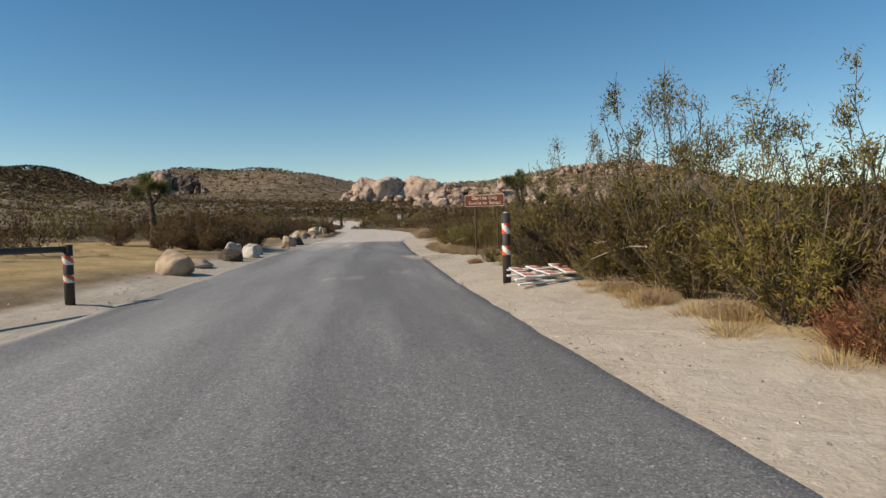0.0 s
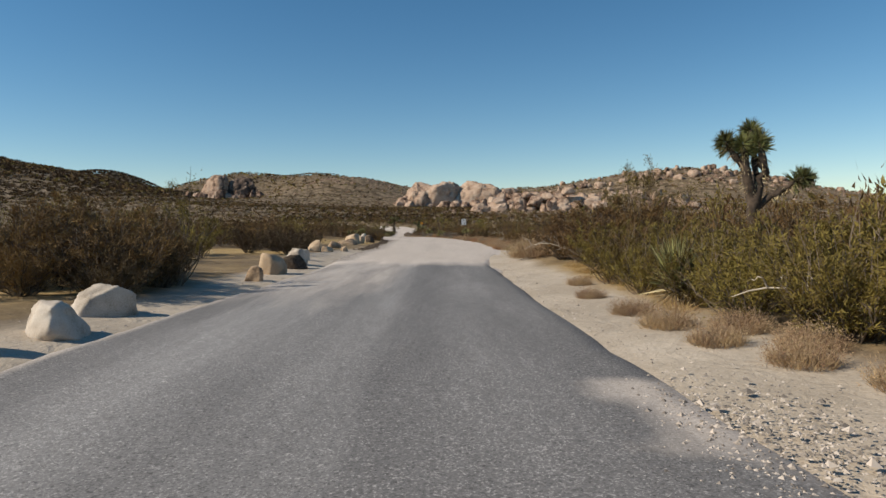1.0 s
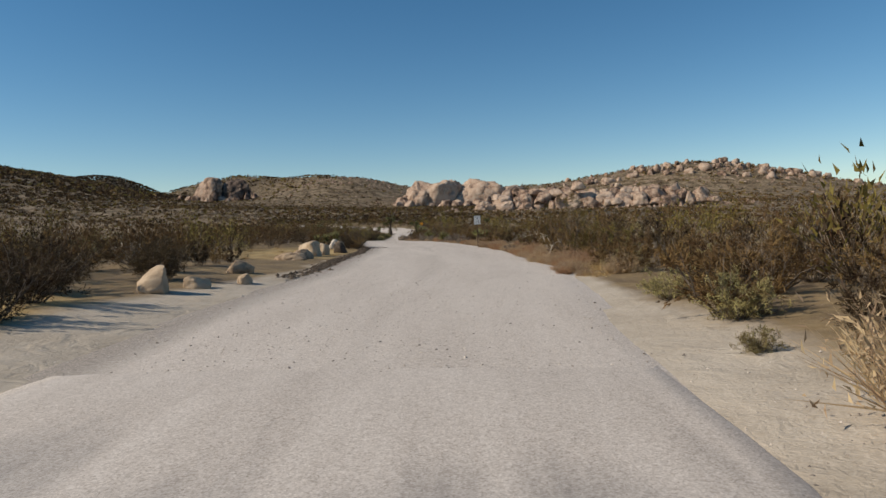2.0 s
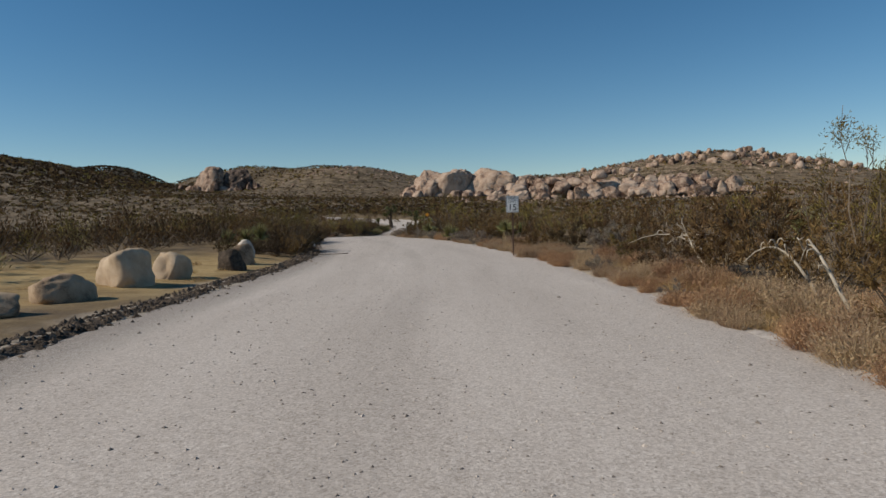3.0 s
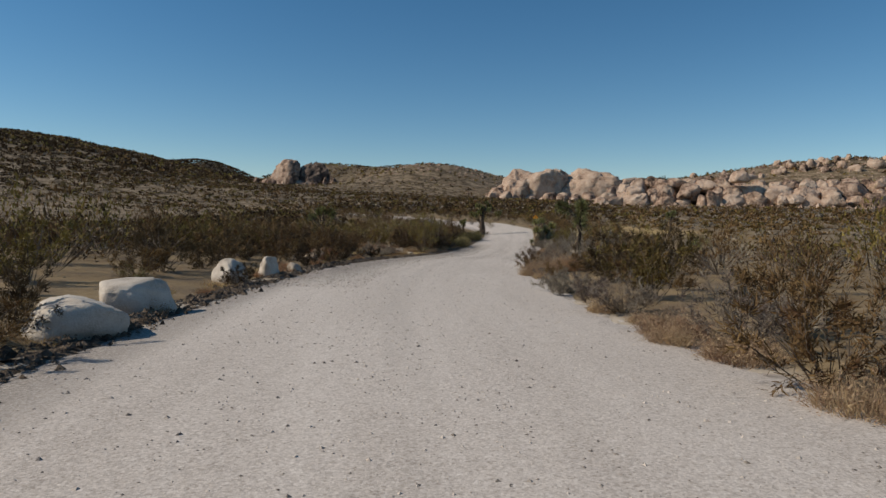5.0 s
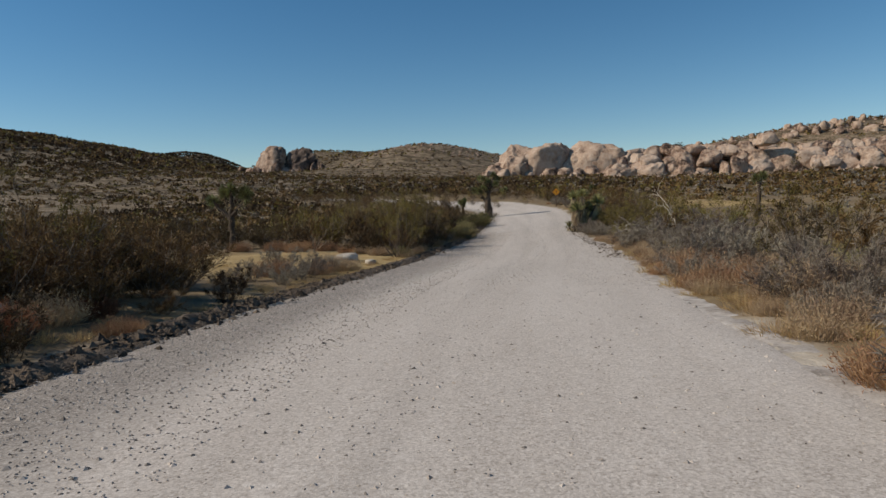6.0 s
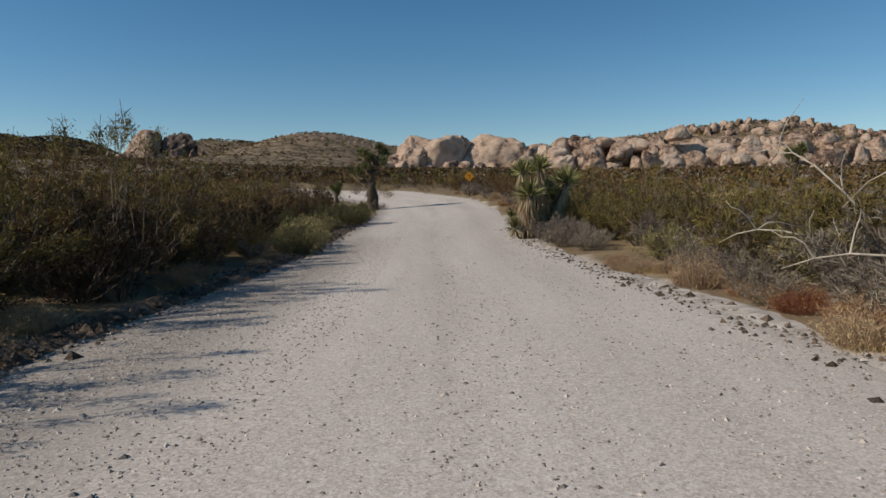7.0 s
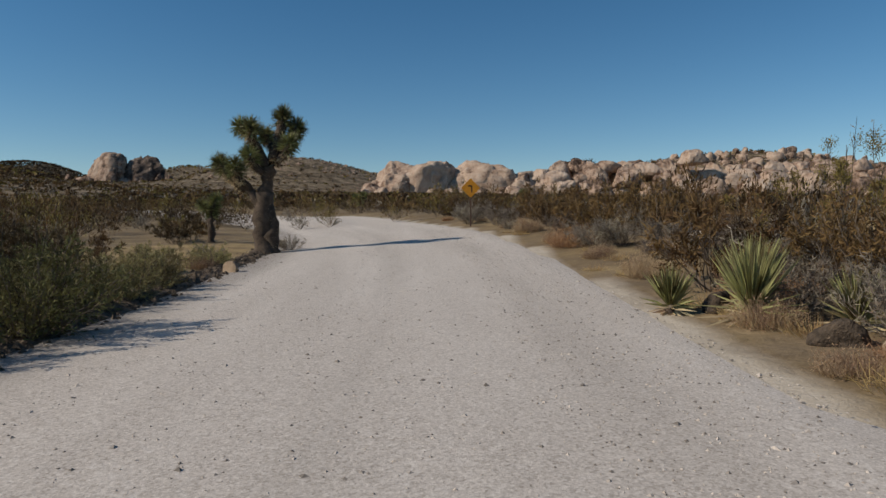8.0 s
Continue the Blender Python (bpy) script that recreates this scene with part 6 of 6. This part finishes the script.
hedge(28, 66, 1.5, 4.0, 8.0, MIX, (0.08, 0.36, 0.5, 0.02, 0.04), -1, 39, 0.6, 0.95)
hedge(86, 128, 1.5, 1.6, 4.0, MIX, (0.08, 0.34, 0.5, 0.04, 0.04), -1, 40, 0.6, 1.0)
hedge(86, 132, 2.1, 4.4, 8.0, MIX, (0.1, 0.34, 0.5, 0.02, 0.04), -1, 41, 0.8, 1.15, True)
hedge(150, 204, 1.5, 2.6, 5.4, MIX, (0.16, 0.28, 0.46, 0.04, 0.06), -1, 42, 0.65, 1.0)
hedge(152, 206, 2.8, 5.4, 9.0, MIX, (0.24, 0.36, 0.28, 0.06, 0.06), -1, 43, 0.75, 1.1, True)
hedge(66, 134, 1.9, 6.0, 10.0, MIX, (0.2, 0.5, 0.24, 0.02, 0.04), -1, 44, 0.8, 1.15, True)
hedge(84, 138, 1.3, 0.3, 1.1, ("orange", "dark_far", "brown_far"), (0.5, 0.25, 0.25), -1, 45, 0.4, 0.65)
hedge(148, 198, 1.7, 0.4, 1.2, ("tan", "sage", "brown_far"), (0.5, 0.3, 0.2), -1, 46, 0.45, 0.7)
scatter(150, 2, 60, 3.4, 17, MIX, (0.34, 0.46, 0.12, 0.04, 0.04), 1, 1)
scatter(150, 60, 128, 5, 18, MIX, (0.22, 0.4, 0.26, 0.08, 0.04), 1, 2)
scatter(150, 128, 215, 6, 18, MIX, (0.2, 0.24, 0.1, 0.36, 0.1), 1, 3, 0.4, 0.95)
scatter(220, 8, 66, 6.5, 18, MIX, (0.2, 0.46, 0.28, 0.02, 0.04), -1, 4)
scatter(220, 66, 132, 6, 18, MIX, (0.2, 0.46, 0.28, 0.02, 0.04), -1, 5)
scatter(190, 132, 215, 8, 18, MIX, (0.3, 0.42, 0.14, 0.08, 0.06), -1, 6, 0.6, 1.05)
scatter(90, 208, 262, -14, 14, MIX, (0.2, 0.36, 0.3, 0.1, 0.04), 1, 7, 0.8, 1.2)
scatter(150, 212, 262, 1.2, 17, MIX, (0.2, 0.42, 0.3, 0.04, 0.04), -1, 8, 0.7, 1.1)
scatter(70, 214, 258, 1.2, 14, MIX, (0.2, 0.4, 0.26, 0.1, 0.04), 1, 9, 0.7, 1.1)
for a, b, c, d, e in ((4, 14, 1.6, 2.4, 26), (19, 26, 2.0, 3.4, 26), (27, 40, 1.6, 2.6, 26), (56, 82, 0.1, 1.2, 60), (86, 100, 0.1, 1.0, 26), (128, 162, 0.1, 1.2, 60), (176, 198, 0.4, 1.4, 14)):
    for i in range(e):
        y = RNG.uniform(a, b)
        put("grass", float(right_edge(y)) + RNG.uniform(c, d), y, RNG.uniform(0.6, 1.2))
for i in range(84):
    x, y = ((-16, 30) if i < 24 else (-15.5, 78) if i < 50 else (-30, 141)) + RNG.normal(size=2) * (2.6, 4)
    if x < float(left_edge(y)) - 0.8:
        put("grass", float(x), float(y), RNG.uniform(0.4, 0.8))
for i in range(70):
    y = RNG.uniform(128, 160) if i < 45 else RNG.uniform(90, 125)
    put("grass", float(left_edge(y)) - RNG.uniform(0.4, 1.3), y, RNG.uniform(0.5, 0.9))


# ---- scrub behind the first rows ----
def scrub_mass(kind, pts, per=250):
    k = KINDS[kind]
    H, W = k["kw"]["H"], k["kw"]["W"]
    p = np.array(pts)
    n = len(p)
    c = np.repeat(np.stack([p[:, 0], p[:, 1], gz(p[:, 0], p[:, 1])], -1), per, 0)
    s1 = np.repeat(p[:, 2], per)
    a, t, q = RNG.uniform(0, 6.28, n * per), RNG.uniform(0, 1.35, n * per), RNG.uniform(0.45, 1.0, n * per)
    d = np.stack([np.cos(a) * np.sin(t), np.sin(a) * np.sin(t), np.cos(t)], -1)
    c = c + d * np.array([W / 2, W / 2, H]) * (s1 * q * RNG.uniform(0.8, 1.15, n * per))[:, None]
    v, f = sprigs(c, d + (0, 0, 0.5) + 0.5 * RNG.normal(size=d.shape), s1 * RNG.uniform(0.11, 0.23, n * per), s1 * RNG.uniform(0.03, 0.065, n * per))
    st = blades(np.repeat(c[::per] * 0 + np.stack([p[:, 0], p[:, 1], gz(p[:, 0], p[:, 1])], -1), 14, 0), RNG.normal(size=(n * 14, 3)) * (0.6, 0.6, 0.1) + (0, 0, 0.8), np.repeat(p[:, 2], 14) * H * 0.9, 0.03)
    tagged(new("desert_scrub", mesh_of("desert_scrub", v, f, k["leaf"])), k["label"].split(" with ")[0] + " filling the flat", "scrub", kind="stuff")
    tagged(new("scrub_stems", mesh_of("scrub_stems", *st, M_TWIG)), "bare grey stems of the desert scrub", "scrub", kind="stuff")


for key, pts in LOOSE.items():
    scrub_mass(key, pts)


# ---- far scrub: more than anybody could count ----
def far_scrub(name, pts, size, leaf, label, per=13, fine=1.0):
    n = len(pts)
    c = np.repeat(pts, per, 0)
    s = np.repeat(size, per)
    a, t = RNG.uniform(0, 6.28, n * per), np.arccos(RNG.uniform(0.02, 1, n * per))
    d = np.stack([np.cos(a) * np.sin(t), np.sin(a) * np.sin(t), np.cos(t) * 0.75], -1)
    base = c + d * s[:, None] * RNG.uniform(0.05, 0.36, (n * per, 1))
    v, f = sprigs(base, d + (0, 0, 0.25) + 0.55 * RNG.normal(size=d.shape), fine * s * RNG.uniform(0.3, 0.55, n * per), fine * s * RNG.uniform(0.24, 0.42, n * per))
    return tagged(new(name, mesh_of(name, v, f, leaf)), label, "scrub", kind="stuff")


def field(n, x0, x1, y0, y1, clump=0.02):
    x, y = RNG.uniform(x0, x1, n), RNG.uniform(y0, y1, n)
    le, re = left_edge(y), right_edge(y)
    d = np.where(x < le, le - x, np.where(x > re, x - re, -1))
    ok = ((d > 17) | ((y > 262) & (np.abs(d) > 3)) | (y > 278)) & (fbm(x / 14, y / 14, 3) > -0.12 + clump)
    x, y = x[ok], y[ok]
    return np.stack([x, y, gz(x, y) - 0.05], -1)


for i, (lf, share) in enumerate((("brown", 0.36), ("dark", 0.34), ("creosote", 0.24), ("grey", 0.1))):
    p = np.concatenate([field(int(14000 * share), -95, 75, 5, 290, -0.2), field(int(11000 * share), -220, 170, 230, 500, -0.16), field(int(22000 * share), -760, 60, 260, 800, -0.12), field(int(6000 * share), 60, 420, 340, 760, -0.08), field(int(7000 * share), -1250, 100, 1180, 1750, -0.1)])
    if lf == "dark":
        p = np.concatenate([p, field(14000, -720, -215, 240, 780, -0.3), field(7000, -1250, -780, 1250, 1750, -0.4), field(3000, -95, -28, 20, 290, -0.3)])
        p = p[(p[:, 0] < -10) | (RNG.random(len(p)) < 0.12)]
    if lf == "creosote":
        p = p[(p[:, 0] < -10) | (RNG.random(len(p)) < 0.5)]
    p = p[(np.hypot((p[:, 0] + 135) / 90, (p[:, 1] - 560) / 110) > 1) | (RNG.random(len(p)) < 0.5)]
    dist = np.hypot(p[:, 0] + 15, p[:, 1] - 90)
    size = RNG.uniform(0.7, 1.8, len(p)) * np.interp(dist, [0, 200, 700, 1400], [1.05, 1.5, 2.4, 4.6]) * np.where((p[:, 0] < -215) & (p[:, 1] < 900), 1.25, np.where((p[:, 0] < -40) & (p[:, 1] > 420) & (p[:, 1] < 900), 0.75, 1.0))
    label = {"brown": "brown dry scrub over the plain and hills", "dark": "dark blackbrush scrub over the plain and hills", "creosote": "olive creosote scrub over the plain and hills", "grey": "grey leafless scrub over the plain"}[lf]
    near, far = dist < 135, dist > 420
    mid = ~near & ~far
    far_scrub("desert_scrub", p[near], size[near], M_LEAF[lf], label, 30, 0.4)
    far_scrub("desert_scrub", p[mid], size[mid], M_LEAF[lf], label, 13, 0.62)
    far_scrub("hill_scrub", p[far], size[far], M_LEAF[lf], label, 9)

q = np.concatenate([np.stack([RNG.normal(-125, 50, 900), RNG.normal(575, 40, 900)], -1), np.stack([RNG.normal(170, 80, 2000), RNG.normal(570, 35, 2000)], -1), np.stack([RNG.uniform(-700, -150, 450), RNG.uniform(380, 800, 450)], -1), np.stack([RNG.uniform(-30, 110, 700), RNG.uniform(318, 350, 700)], -1), np.stack([RNG.normal(-235, 30, 200), RNG.normal(566, 8, 200)], -1)])
stones(np.stack([q[:, 0], q[:, 1], gz(q[:, 0], q[:, 1])], -1), RNG.gamma(1.8, 0.28, len(q)) + 0.25, M_GRANITE, "hillside_rocks", "tan granite rubble strewn over the hillsides", "rocks", 0.8)
